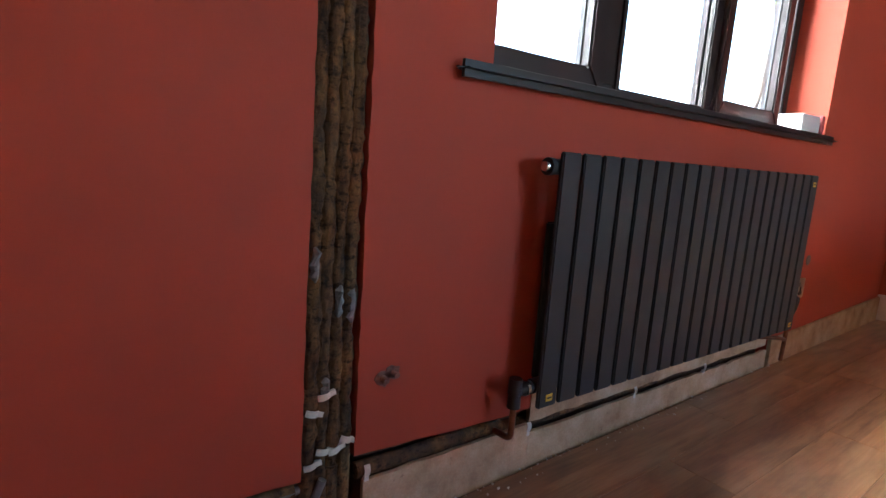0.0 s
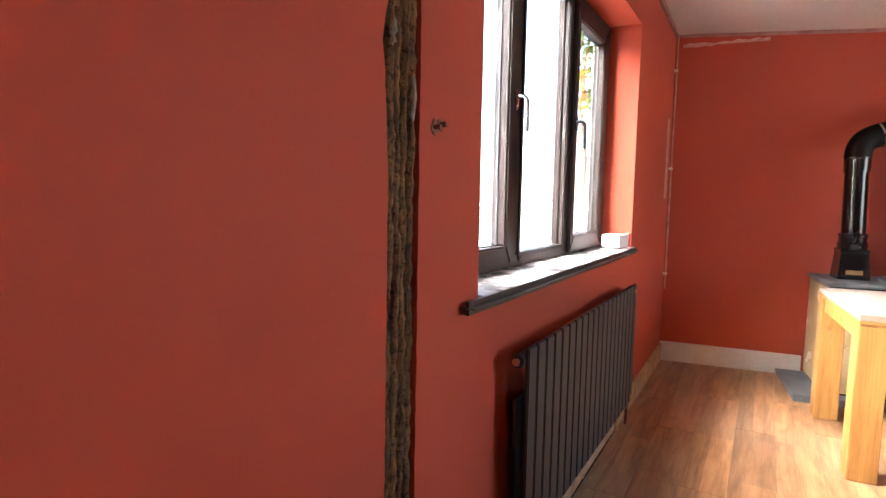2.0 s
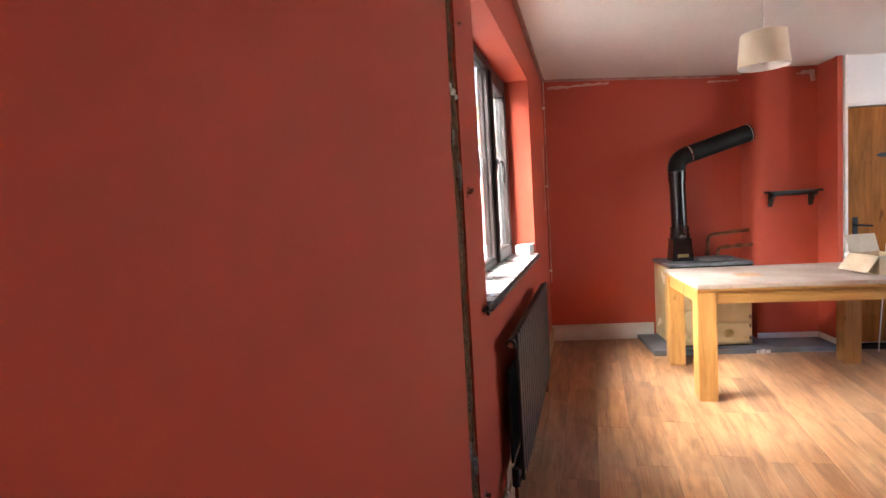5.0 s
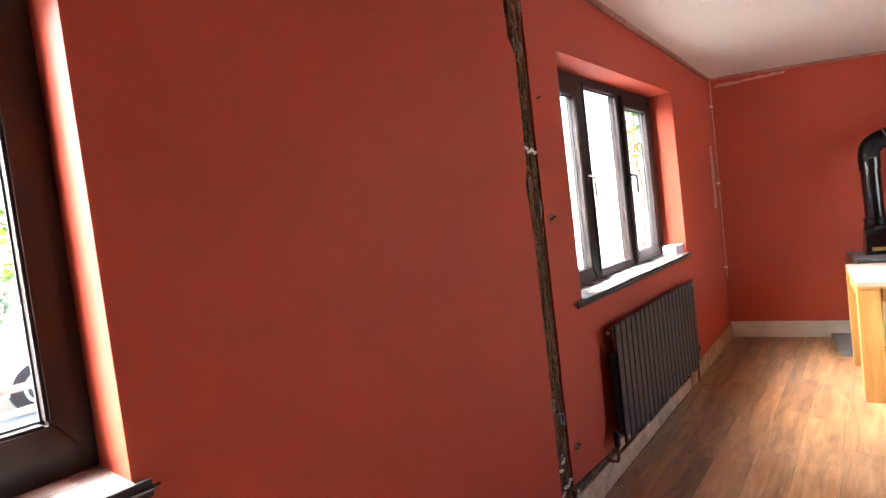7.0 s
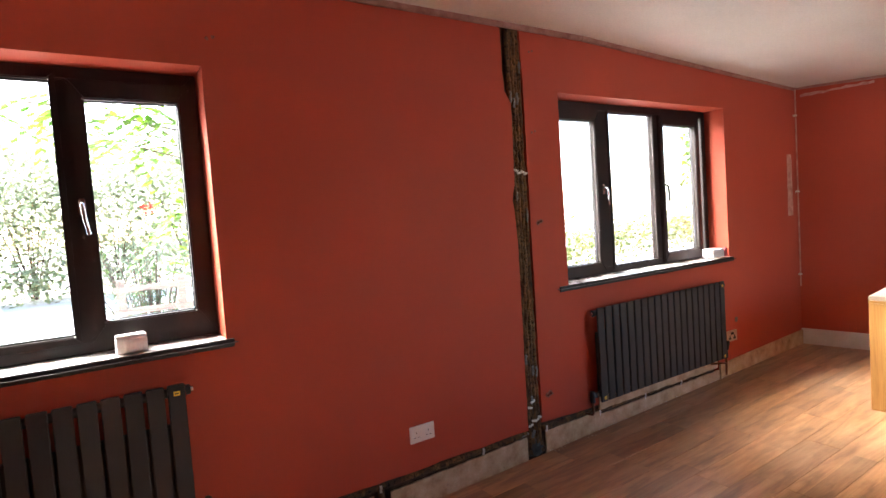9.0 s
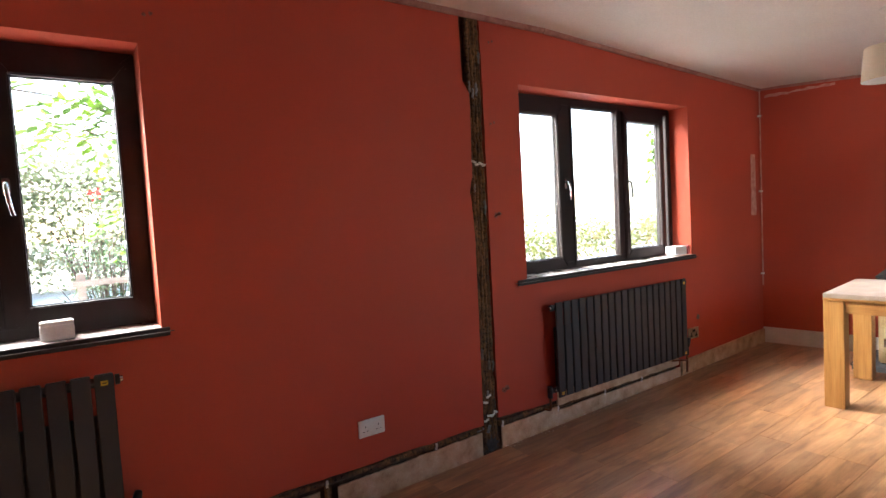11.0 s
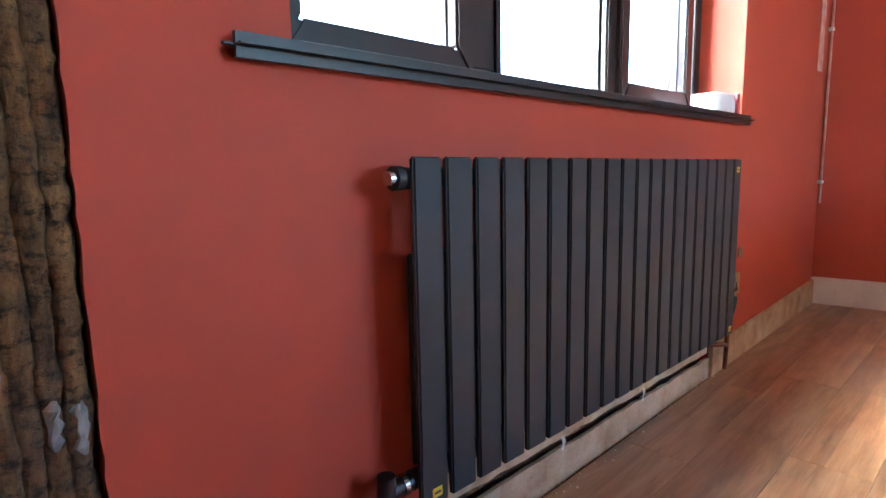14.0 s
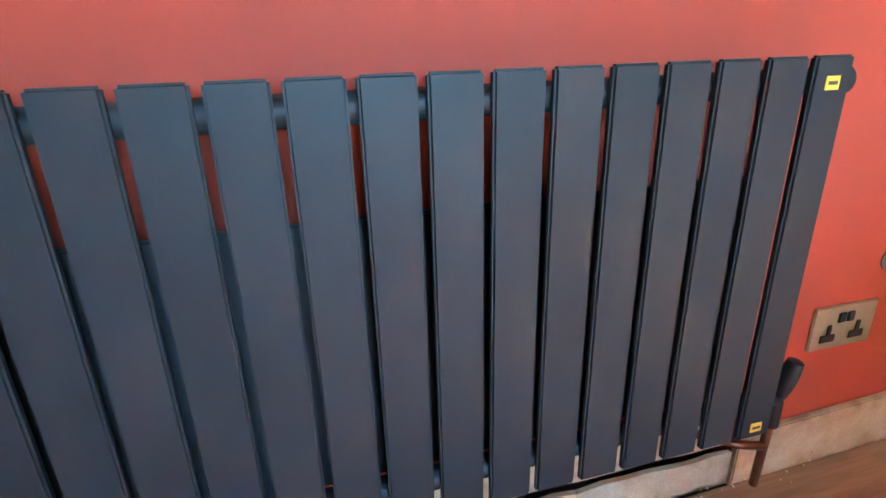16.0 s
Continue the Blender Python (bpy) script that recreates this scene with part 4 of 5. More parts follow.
# ---- stove corner ----
ST = stove_frame()
RANGE = pose(3.823, 0.021, -0.062, 0, 0, SLANT) @ Matrix.Diagonal((1.047, 1.047, 1.047, 1))   # the range and its pipes
he = thing("hearth", "grey slate hearth with pale mortar edge", "hearth", ST)
HX, HY0, HY1 = -0.605, -0.80, BREAST_Y1
rows = ((HY0, -1.15), (-1.153, -1.48), (-1.483, -1.772), (-1.776, HY1 + 0.002))
for a, b in rows:
    part("slab", slab([(HX, a), (-0.002 if a > BREAST_Y0 else BREAST, a), (-0.002 if a > BREAST_Y0 else BREAST, b), (HX, b)], HEARTH_Z - 0.02, HEARTH_Z), SLATE, he, bevel=0.003)
part("mortar_bed", slab([(HX + 0.006, HY0 - 0.006), (-0.01, HY0 - 0.006), (-0.01, HY1 + 0.01), (HX + 0.006, HY1 + 0.01)], -0.12, HEARTH_Z - 0.021), SLATE, he)
for ya, yb, zb in ((-1.735, -1.70, -0.030), (-1.694, -1.655, -0.022), (-1.648, -1.625, -0.034)):
    part("mortar_patch", rbox(HX - 0.004, HX + 0.02, ya, yb, -0.07, zb, 0.005), MORTAR, he, "broken pale mortar patch")


def range_cooker():
    """Cream solid-fuel range: hotplate, doors, ash door with spinner, louvres."""
    x0, x1, y0, y1 = -0.735, -0.26, -1.54, -0.91
    z0, z1 = 0.0425, 0.735
    th = thing("range_cooker", "cream enamel solid-fuel range cooker with grey hotplate", "range cooker", RANGE)
    part("body", rbox(x0, x1, y0, y1, z0 + 0.012, z1 - 0.03, 0.008), CREAM, th, smooth=True)
    part("plinth", box(x0 + 0.02, x1, y0 + 0.02, y1 - 0.02, z0, z0 + 0.012), STOVE_BLACK, th, "black plinth")
    part("hotplate", rbox(x0 - 0.018, x1 + 0.01, y0 - 0.012, y1 + 0.012, z1 - 0.028, z1, 0.007, 3), STOVE_TOP, th, "worn grey hotplate", smooth=True)
    part("trim_rail", rbox(x0 - 0.020, x0 - 0.004, y0 - 0.01, y1 + 0.01, z1 - 0.040, z1 - 0.026, 0.004), STOVE_BLACK, th, "black trim under the hotplate", smooth=True)
    part("lid", lathe([(0.13, 0), (0.138, 0.006), (0.13, 0.02), (0.03, 0.03), (0.01, 0.03)], 32), STOVE_TOP, th, "round insulated lid", m=pose(x0 + 0.22, y0 + 0.19, z1 - 0.001), smooth=True)
    # doors on the front: firebox and ash door on one side, ovens on the other
    for (ya, yb, za, zb, knob) in ((y0 + 0.015, y0 + 0.30, 0.245, 0.68, False), (y0 + 0.015, y0 + 0.30, 0.07, 0.238, True), (y0 + 0.315, y1 - 0.015, 0.36, 0.68, False), (y0 + 0.315, y1 - 0.015, 0.16, 0.35, False)):
        d = part("door", rbox(x0 - 0.016, x0 + 0.002, ya, yb, za, zb, 0.007, 3), CREAM, th, smooth=True)
        for zz in (za + 0.03, zb - 0.04):
            part("hinge", tube([(x0 - 0.022, ya + 0.012, zz), (x0 - 0.022, ya + 0.012, zz + 0.03)], 0.007, 10), CHROME, d, "plated hinge", smooth=True)
        part("strap", rbox(x0 - 0.024, x0 - 0.014, ya + 0.012, ya + 0.05, (za + zb) / 2 - 0.045, (za + zb) / 2 - 0.03, 0.003), BRASS, d, "brass latch strap")
        if knob:
            part("spinner", lathe([(0.034, 0), (0.036, 0.004), (0.028, 0.010), (0.008, 0.012), (0.008, 0.03), (0.014, 0.034), (0.012, 0.042)], 22), BRASS, d, "brass air spinner", m=pose(x0 - 0.016, (ya + yb) / 2 + 0.03, (za + zb) / 2, 0, -90, 0), smooth=True)
        else:
            part("latch", tube(arc([(x0 - 0.016, yb - 0.03, zb - 0.10), (x0 - 0.045, yb - 0.03, zb - 0.10), (x0 - 0.045, yb - 0.03, zb - 0.16)], 4, 0.012), 0.007, 10), CHROME, d, "plated door latch", smooth=True)
    for k in range(7):
        part("louvre", rbox(x0 - 0.010, x0 + 0.004, y0 + 0.33, y1 - 0.02, z0 + 0.02 + k * 0.0135, z0 + 0.029 + k * 0.0135, 0.003), CREAM, th, smooth=True)
    for k in range(7):
        part("louvre", rbox(x0 + 0.03, x1 - 0.06, y1 - 0.002, y1 + 0.006, z0 + 0.02 + k * 0.0135, z0 + 0.029 + k * 0.0135, 0.003), CREAM, th, smooth=True)
    return th


range_cooker()

fx, fy = -0.47, -1.075
flue = thing("stove_flue", "black enamel flue pipe rising from the range into the chimney breast", "flue", RANGE)
fb = bmesh.new()
lo = [(-0.085, -0.085), (0.085, -0.085), (0.085, 0.085), (-0.085, 0.085)]
rings = [[fb.verts.new((fx + x * s, fy + y * s, z)) for x, y in lo] for s, z in ((1.0, 0.736), (1.0, 0.755), (0.86, 0.90), (0.90, 0.905), (0.90, 0.925))]
for a, b in zip(rings, rings[1:]):
    for k in range(4):
        fb.faces.new((a[k], a[(k + 1) % 4], b[(k + 1) % 4], b[k]))
fb.faces.new(list(reversed(rings[0])))
fb.faces.new(rings[-1])
bx = part("flue_box", fb, STOVE_BLACK, flue, bevel=0.006)
part("name_plate", box(fx - 0.084, fx - 0.081, fy - 0.045, fy + 0.045, 0.765, 0.795), BRASS, bx, "small brass plate")
part("socket_ring", lathe([(0.078, 0.92), (0.080, 0.925), (0.080, 0.965), (0.074, 0.97), (0.074, 1.0), (0.078, 1.003), (0.078, 1.02), (0.066, 1.026)], 32), STOVE_BLACK, flue, m=pose(fx, fy, 0), smooth=True)
part("pipe", tube([(fx, fy, 1.0), (fx, fy + 0.01, 1.44)], 0.064, 32), STOVE_BLACK, flue, smooth=True)
part("upper_collar", tube([(fx, fy + 0.009, 1.405), (fx, fy + 0.010, 1.495)], [0.070, 0.072], 32), STOVE_BLACK, flue, smooth=True)
end = Vector((-0.445, -1.675, 1.785))
el = Vector((fx, fy + 0.012, 1.60))
d = (end - el).normalized()
part("elbow", tube(arc([(fx, fy + 0.010, 1.485), el, el + d * 0.12], 7, 0.09), 0.072, 32), STOVE_MATT, flue, "matt black flue elbow", smooth=True)
part("joint_ring", tube([el + d * 0.105, el + d * 0.117], 0.0765, 32), CHROME, flue, "bright joint ring", smooth=True)
part("slope_pipe", tube([el + d * 0.10, end - d * 0.01], 0.073, 32), STOVE_MATT, flue, "matt black sloping flue", smooth=True)
part("end_ring", tube([end - d * 0.024, end - d * 0.018], 0.0745, 32), MORTAR, flue, "pale sealing ring at the wall", smooth=True)

pp = thing("copper_pipes", "two bent old copper pipes behind the range", "pipes", RANGE)
part("upper_pipe", tube(arc([(-0.36, -1.34, 0.735), (-0.36, -1.345, 0.93), (-0.37, -1.683, 0.960)], 7, 0.05), 0.014, 14), COPPER, pp, smooth=True)
part("lower_pipe", tube(arc([(-0.42, -1.40, 0.735), (-0.42, -1.405, 0.82), (-0.43, -1.683, 0.838)], 7, 0.03), 0.014, 14), COPPER, pp, smooth=True)
for p, q in (((-0.36, -1.34, 0.75), (-0.36, -1.34, 0.79)), ((-0.37, -1.555, 0.951), (-0.37, -1.59, 0.954)), ((-0.425, -1.45, 0.826), (-0.425, -1.49, 0.829)), ((-0.43, -1.555, 0.833), (-0.43, -1.59, 0.835)), ((-0.42, -1.40, 0.745), (-0.42, -1.40, 0.775))):
    part("coupling", tube([p, q], 0.019, 14), COPPER, pp, smooth=True)

# small shelf on the breast
sh = thing("wall_shelf", "small black wooden bracket shelf on the chimney breast", "shelf", ST)
sy0, sy1, sz = -1.845, -2.262, 1.277
part("board", rbox(BREAST - 0.13, BREAST, sy1, sy0, sz - 0.018, sz, 0.003), BLACK_WOOD, sh)
for y in (sy0 - 0.045, sy1 + 0.045):
    part("bracket", prism([(BREAST - 0.001, sz - 0.018), (BREAST - 0.11, sz - 0.018), (BREAST - 0.10, sz - 0.045), (BREAST - 0.055, sz - 0.06), (BREAST - 0.04, sz - 0.10), (BREAST - 0.025, sz - 0.135), (BREAST - 0.001, sz - 0.135)], y - 0.014, y + 0.014), BLACK_WOOD, sh, bevel=0.003)
part("apron", rbox(BREAST - 0.016, BREAST - 0.002, sy1 + 0.045, sy0 - 0.045, sz - 0.042, sz - 0.018, 0.003), BLACK_WOOD, sh)

# ---- pine door ----
DT = ST
dr = thing("door_1", "varnished knotty pine panel door with black ironwork", "door", DT, kind="structure")
dy0, dy1, dz0 = DOOR_Y, DOOR_Y - DOOR_W, -0.012
lx = DOOR_X + 0.02
part("leaf", box(lx + 0.008, lx + 0.03, dy1 + 0.01, dy0 - 0.006, dz0, DOOR_TOP - 0.006), PINE, dr)
for a, b in ((dy0 - 0.006, dy0 - 0.115), (dy0 - 0.35, dy0 - 0.45), (dy1 + 0.115, dy1 + 0.01)):
    part("stile", rbox(lx, lx + 0.012, b, a, dz0, DOOR_TOP - 0.006, 0.003), PINE, dr)
for za, zb in ((dz0, 0.22), (0.80, 0.98), (1.48, 1.56), (DOOR_TOP - 0.12, DOOR_TOP - 0.006)):
    for a, b in ((dy0 - 0.116, dy0 - 0.349), (dy0 - 0.451, dy1 + 0.116)):
        part("rail", rbox(lx + 0.001, lx + 0.012, b, a, za, zb, 0.003), PINE, dr)
hp = part("handle_plate", rbox(lx - 0.006, lx, dy0 - 0.085, dy0 - 0.045, 0.86, 1.03, 0.004), IRON, dr, "black iron handle plate", smooth=True)
part("lever", tube(arc([(lx - 0.006, dy0 - 0.065, 0.965), (lx - 0.045, dy0 - 0.065, 0.965), (lx - 0.048, dy0 - 0.17, 0.955)], 4, 0.015), 0.008, 10), IRON, hp, smooth=True)
hg = part("strap_hinge", prism([(0, -0.018), (0.53, -0.018), (0.57, 0.0), (0.53, 0.018), (0, 0.018)], -0.004, 0), IRON, dr, "black iron strap hinge", m=pose(lx, dy1 + 0.01, 1.52, 0, 0, 90))
part("tip", lathe([(0.030, 0), (0.032, 0.003), (0.012, 0.007)], 18), IRON, hg, m=pose(0.575, -0.002, 0, 90, 0, 0), smooth=True)
cs = bmesh.new()
box(DOOR_X - 0.016, DOOR_X, BREAST_Y1 - 0.048, DOOR_Y + 0.004, -0.02, 2.40, cs)
tagged(part("trim", cs, WHITE_GLOSS, m=ST, bevel=0.004), "white painted corner bead and door casing", "casing", kind="structure")
tagged(part("trim", box(DOOR_X - 0.014, DOOR_X, DOOR_Y - DOOR_W, DOOR_Y + 0.003, DOOR_TOP, DOOR_TOP + 0.025), WHITE_GLOSS, m=ST, bevel=0.004), "white painted door head", "casing", kind="structure")

# ---- table and what stands on it ----
TT = pose(2.097, -1.061, -0.046, 0, 0, 6.0) @ Matrix.Diagonal((1.035, 1.035, 1.035, 1))
TW, TL, TZ = 0.86, 1.34, 0.722


def table():
    """Heavy oak table: square legs at the corners, aprons, a dusty top."""
    th = thing("dining_table", "heavy light oak table with a dusty top", "table", TT)
    part("tabletop", rbox(0, TW, -TL, 0, TZ - 0.028, TZ, 0.003), DUSTY_TOP, th, "dusty greyish table top")
    part("edge_band", rbox(-0.002, TW + 0.002, -TL - 0.002, 0.002, TZ - 0.045, TZ - 0.0285, 0.003), OAK_X, th, "oak top edge")
    lg = 0.115
    for x in (0.001, TW - lg - 0.001):
        for y in (-0.001, -TL + lg + 0.001):
            z0 = (floor_z(2.16 + x) + 0.046) / 1.035
            part("leg", rbox(x, x + lg, y - lg, y, z0, TZ - 0.046, 0.004), OAK, th)
    for x in (0.012, TW - 0.037):
        part("apron", rbox(x, x + 0.025, -TL + lg + 0.002, -lg - 0.002, TZ - 0.125, TZ - 0.046, 0.002), OAK_X, th)
    for y in (-0.012, -TL + 0.037):
        part("end_apron", rbox(lg + 0.002, TW - lg - 0.002, y - 0.025, y, TZ - 0.125, TZ - 0.046, 0.002), OAK, th)
    return th


table()
tagged(part("bare_patch", rbox(0.32, 0.44, -0.52, -0.36, TZ + 0.0002, TZ + 0.003, 0.001), BARE_PATCH, m=TT), "thin brown wooden offcut on the table", "offcut")


def card_box():
    th = thing("cardboard_box", "open cardboard box with raised pale flaps on the table", "box", TT @ pose(0.30, -1.20, TZ + 0.001, 0, 0, 10))
    w, d, h, t = 0.25, 0.20, 0.12, 0.004
    part("bottom", box(-w / 2, w / 2, -d / 2, d / 2, 0, t), CARD, th)
    for n, b in (("side", box(-w / 2, -w / 2 + t, -d / 2, d / 2, t, h)), ("side", box(w / 2 - t, w / 2, -d / 2, d / 2, t, h)),
                 ("end", box(-w / 2 + t, w / 2 - t, d / 2 - t, d / 2, t, h)), ("end", box(-w / 2 + t, w / 2 - t, -d / 2, -d / 2 + t, t, h))):
        part(n, b, CARD, th)
    part("flap", box(0, 0.125, -d / 2, d / 2, 0, t), CARD_PALE, th, "pale raised flap", m=pose(w / 2 - t, 0, h, 0, -70, 0))
    part("flap", box(-w / 2, w / 2, 0, 0.13, 0, t), CARD_PALE, th, "pale hanging flap", m=pose(0, d / 2 - t, h, -52, 0, 0))
    part("flap", box(-0.12, 0, -d / 2, d / 2, 0, t), CARD_PALE, th, "pale folded flap", m=pose(-w / 2, 0, h, 0, -98, 0))
    pr = part("printed_panel", box(-w / 2 - 0.0015, -w / 2 - 0.0005, -0.075, 0.0, 0.012, 0.108), INK_BLUE, th, "dark blue print")
    for k in range(3):
        part("print_bar", box(-w / 2 - 0.0025, -w / 2 - 0.0014, -0.062, -0.015, 0.025 + k * 0.027, 0.036 + k * 0.027), INK_RED if k == 1 else CARD_PALE, pr)
    return th


card_box()

bag = thing("plastic_bag", "crumpled white plastic bag behind the cardboard box", "bag", TT @ pose(0.60, -1.25, TZ))
bb = bmesh.new()
bmesh.ops.create_icosphere(bb, subdivisions=4, radius=1.0)
for v in bb.verts:
    q = v.co.copy()
    k = 1 + 0.22 * noise.noise(q * 2.2) + 0.12 * noise.noise(q * 6.0)
    v.co = Vector((q.x * 0.10 * k, q.y * 0.085 * k, max(0.0, 0.055 + q.z * 0.07 * k)))
part("sack", bb, BOX_WHITE, bag, smooth=True)

# a thin pale rod that leans on the door behind the table
rod = thing("leaning_rod", "thin white rod leaning against the pine door", "rod", ST)
part("shaft", tube([(DOOR_X - 0.10, DOOR_Y - 0.17, floor_z(2.9) + 0.005), (DOOR_X + 0.014, DOOR_Y - 0.30, 0.80)], 0.0045, 10), WHITE_GLOSS, rod, smooth=True)

# ---- pendant lamp ----
PL = (2.05, -1.455)
DROP = -0.015
lampz = ceil_z(*PL) - DROP
pd = thing("pendant_lamp", "pendant lamp with a cream fabric drum shade", "lamp", pose(PL[0], PL[1], DROP))
part("ceiling_rose", lathe([(0.048, lampz + 0.004), (0.050, lampz - 0.012), (0.038, lampz - 0.026), (0.012, lampz - 0.030)], 26), WHITE_GLOSS, pd, smooth=True)
part("cord", tube([(0, 0, lampz - 0.02), (0, 0, 2.20)], 0.0035, 8), WHITE_GLOSS, pd, smooth=True)
part("lampholder", lathe([(0.012, 2.235), (0.018, 2.225), (0.020, 2.17), (0.016, 2.165)], 16), WHITE_GLOSS, pd, smooth=True)
ring = bmesh.new()
sides = 48
prof = [(0.143, 2.058), (0.126, 2.258), (0.1235, 2.258), (0.1405, 2.058)]
rr = [[ring.verts.new((r * math.cos(2 * math.pi * k / sides), r * math.sin(2 * math.pi * k / sides), z)) for k in range(sides)] for r, z in prof]
for i in range(4):
    a, b = rr[i], rr[(i + 1) % 4]
    for k in range(sides):
        f = ring.faces.new((a[k], a[(k + 1) % sides], b[(k + 1) % sides], b[k]))
        f.material_index = 1 if i == 2 else 0
shade = part("shade", ring, SHADE, pd, "cream fabric shade", smooth=True)
shade.data.materials.append(SHADE_IN)
for k in range(3):
    an = k * 2.0944
    part("spoke", tube([(0, 0, 2.20), (0.126 * math.cos(an), 0.126 * math.sin(an), 2.215)], 0.002, 6), CHROME, pd)
part("bulb", lathe([(0.012, 2.165), (0.016, 2.15), (0.030, 2.115), (0.028, 2.09), (0.012, 2.075)], 18), SOCKET_WHITE, pd, "unlit white bulb", smooth=True)

# ---- outside ----
GROUND = -0.35
gd = bmesh.new()
g = 24
vv = {}
for i in range(g + 1):
    for j in range(g + 1):
        fx_, fy_ = (i / g * 2 - 1), (j / g * 2 - 1)
        x, y = math.copysign(abs(fx_) ** 2.5 * 400, fx_), math.copysign(abs(fy_) ** 2.5 * 400, fy_)
        vv[i, j] = gd.verts.new((x, y, GROUND))
for i in range(g):
    for j in range(g):
        gd.faces.new((vv[i, j], vv[i + 1, j], vv[i + 1, j + 1], vv[i, j + 1]))
tagged(part("ground", gd, GRAVEL), "pale gravel yard outside the house", "ground", kind="structure")


def leaf_cloud(bm, rnd, centre, radius, count, size, flat=0.7):
    """Many small folded leaves scattered in a loose clump."""
    for _ in range(count):
        v = Vector((rnd.gauss(0, 0.5), rnd.gauss(0, 0.5), rnd.gauss(0, 0.5) * flat)) * radius
        p = Vector(centre) + v
        a, b = rnd.random() * 6.283, (rnd.random() - 0.6) * 1.6
        d = Vector((math.cos(a) * math.cos(b), math.sin(a) * math.cos(b), math.sin(b)))
        s = d.cross(Vector((0, 0, 1))).normalized()
        l = size * (0.6 + 0.8 * rnd.random())
        w = l * 0.32
        n = s.cross(d) * l * 0.1
        t0, t1 = bm.verts.new(p), bm.verts.new(p + d * l)
        m0, m1 = bm.verts.new(p + d * l * 0.45 + s * w + n), bm.verts.new(p + d * l * 0.45 - s * w + n)
        bm.faces.new((t0, m0, t1))
        bm.faces.new((t0, t1, m1))


def pinnate(bm, p, d, size, rnd):
    """A compound leaf: paired leaflets along a drooping stalk."""
    d = d.normalized()
    s = d.cross(Vector((0, 0, 1))).normalized()
    for k in range(6):
        q = p + d * size * (0.15 + 0.15 * k) + Vector((0, 0, -0.03 * size * k * k * 0.3))
        for side in (-1, 1):
            e = (d * 0.55 + s * side + Vector((0, 0, -0.25 + 0.3 * rnd.random()))).normalized()
            l = size * 0.34 * (1 - 0.06 * k)
            w = e.cross(Vector((0, 0, 1))).normalized() * l * 0.23
            a, b = bm.verts.new(q), bm.verts.new(q + e * l)
            c0, c1 = bm.verts.new(q + e * l * 0.5 + w), bm.verts.new(q + e * l * 0.5 - w)
            bm.faces.new((a, c0, b, c1))


def rowan(x, y, seed):
    """A young tree whose side branches hang in front of the garden window."""
    rnd = random.Random(seed)
    th = thing("rowan_tree", "young rowan tree with fresh green leaves and red berries", "tree", pose(x, y, GROUND))
    trunk = tube([(0, 0, -0.05), (0.03, 0.02, 0.9), (-0.02, 0.05, 1.7), (0.02, 0.02, 2.6), (0.0, 0.0, 3.6)], [0.075, 0.062, 0.05, 0.036, 0.015], 10)
    leaves = bmesh.new()
    berries = bmesh.new()
    # tips of the low branches in the garden, and how many leaves each one carries
    tips = [((-2.22, 1.35, 2.06), 10), ((-1.97, 1.50, 2.30), 8), ((-2.45, 1.70, 2.42), 9), ((-1.90, 1.45, 2.10), 3), ((-1.95, 1.55, 1.68), 7),
            ((-1.80, 1.50, 1.52), 4), ((-2.65, 1.65, 2.36), 8), ((-3.20, 1.90, 2.40), 6), ((-2.30, 2.40, 2.25), 4), ((-1.62, 1.20, 2.35), 6)]
    for k in range(14):
        an = k * 2.4
        tips.append(((x + 1.1 * math.cos(an), y + 1.1 * math.sin(an), 2.75 + 0.09 * k), 10))
    for i, (tip, count) in enumerate(tips):
        end = Vector(tip) - Vector((x, y, GROUND))
        start = Vector((0, 0, min(3.3, max(1.2, end.z - 0.25 - 0.3 * rnd.random()))))
        side = Vector((rnd.gauss(0, 0.07), rnd.gauss(0, 0.07), 0.10))
        pts = [start.lerp(end, f / 7) + side * math.sin(f / 7 * math.pi) + Vector((rnd.gauss(0, 0.012), rnd.gauss(0, 0.012), rnd.gauss(0, 0.012))) for f in range(8)]
        tube(pts, [0.013, 0.010, 0.008, 0.0065, 0.005, 0.004, 0.003, 0.002], 6, trunk)
        for c in range(count):
            f = 3.4 + 3.6 * (c + rnd.random()) / count
            k = min(6, int(f))
            p = pts[k].lerp(pts[k + 1], f - k)
            e = (end - start).normalized() * 0.4 + Vector((rnd.gauss(0, 0.6), rnd.gauss(0, 0.6), -0.30 - 0.5 * rnd.random()))
            pinnate(leaves, p, e, 0.33 + 0.09 * rnd.random(), rnd)
        if i in (4, 11, 17):
            for _ in range(26):
                c = pts[7] + Vector((rnd.gauss(0, 0.02), rnd.gauss(0, 0.02), -0.03 + rnd.gauss(0, 0.018)))
                bmesh.ops.create_icosphere(berries, subdivisions=1, radius=0.009, matrix=Matrix.Translation(c))
    part("trunk", trunk, BARK, th, smooth=True)
    part("crown", leaves, LEAF_FRESH, th)
    part("berries", berries, BERRY, th, "cluster of red berries", smooth=True)
    return th


rowan(-1.02, 2.1, 5)


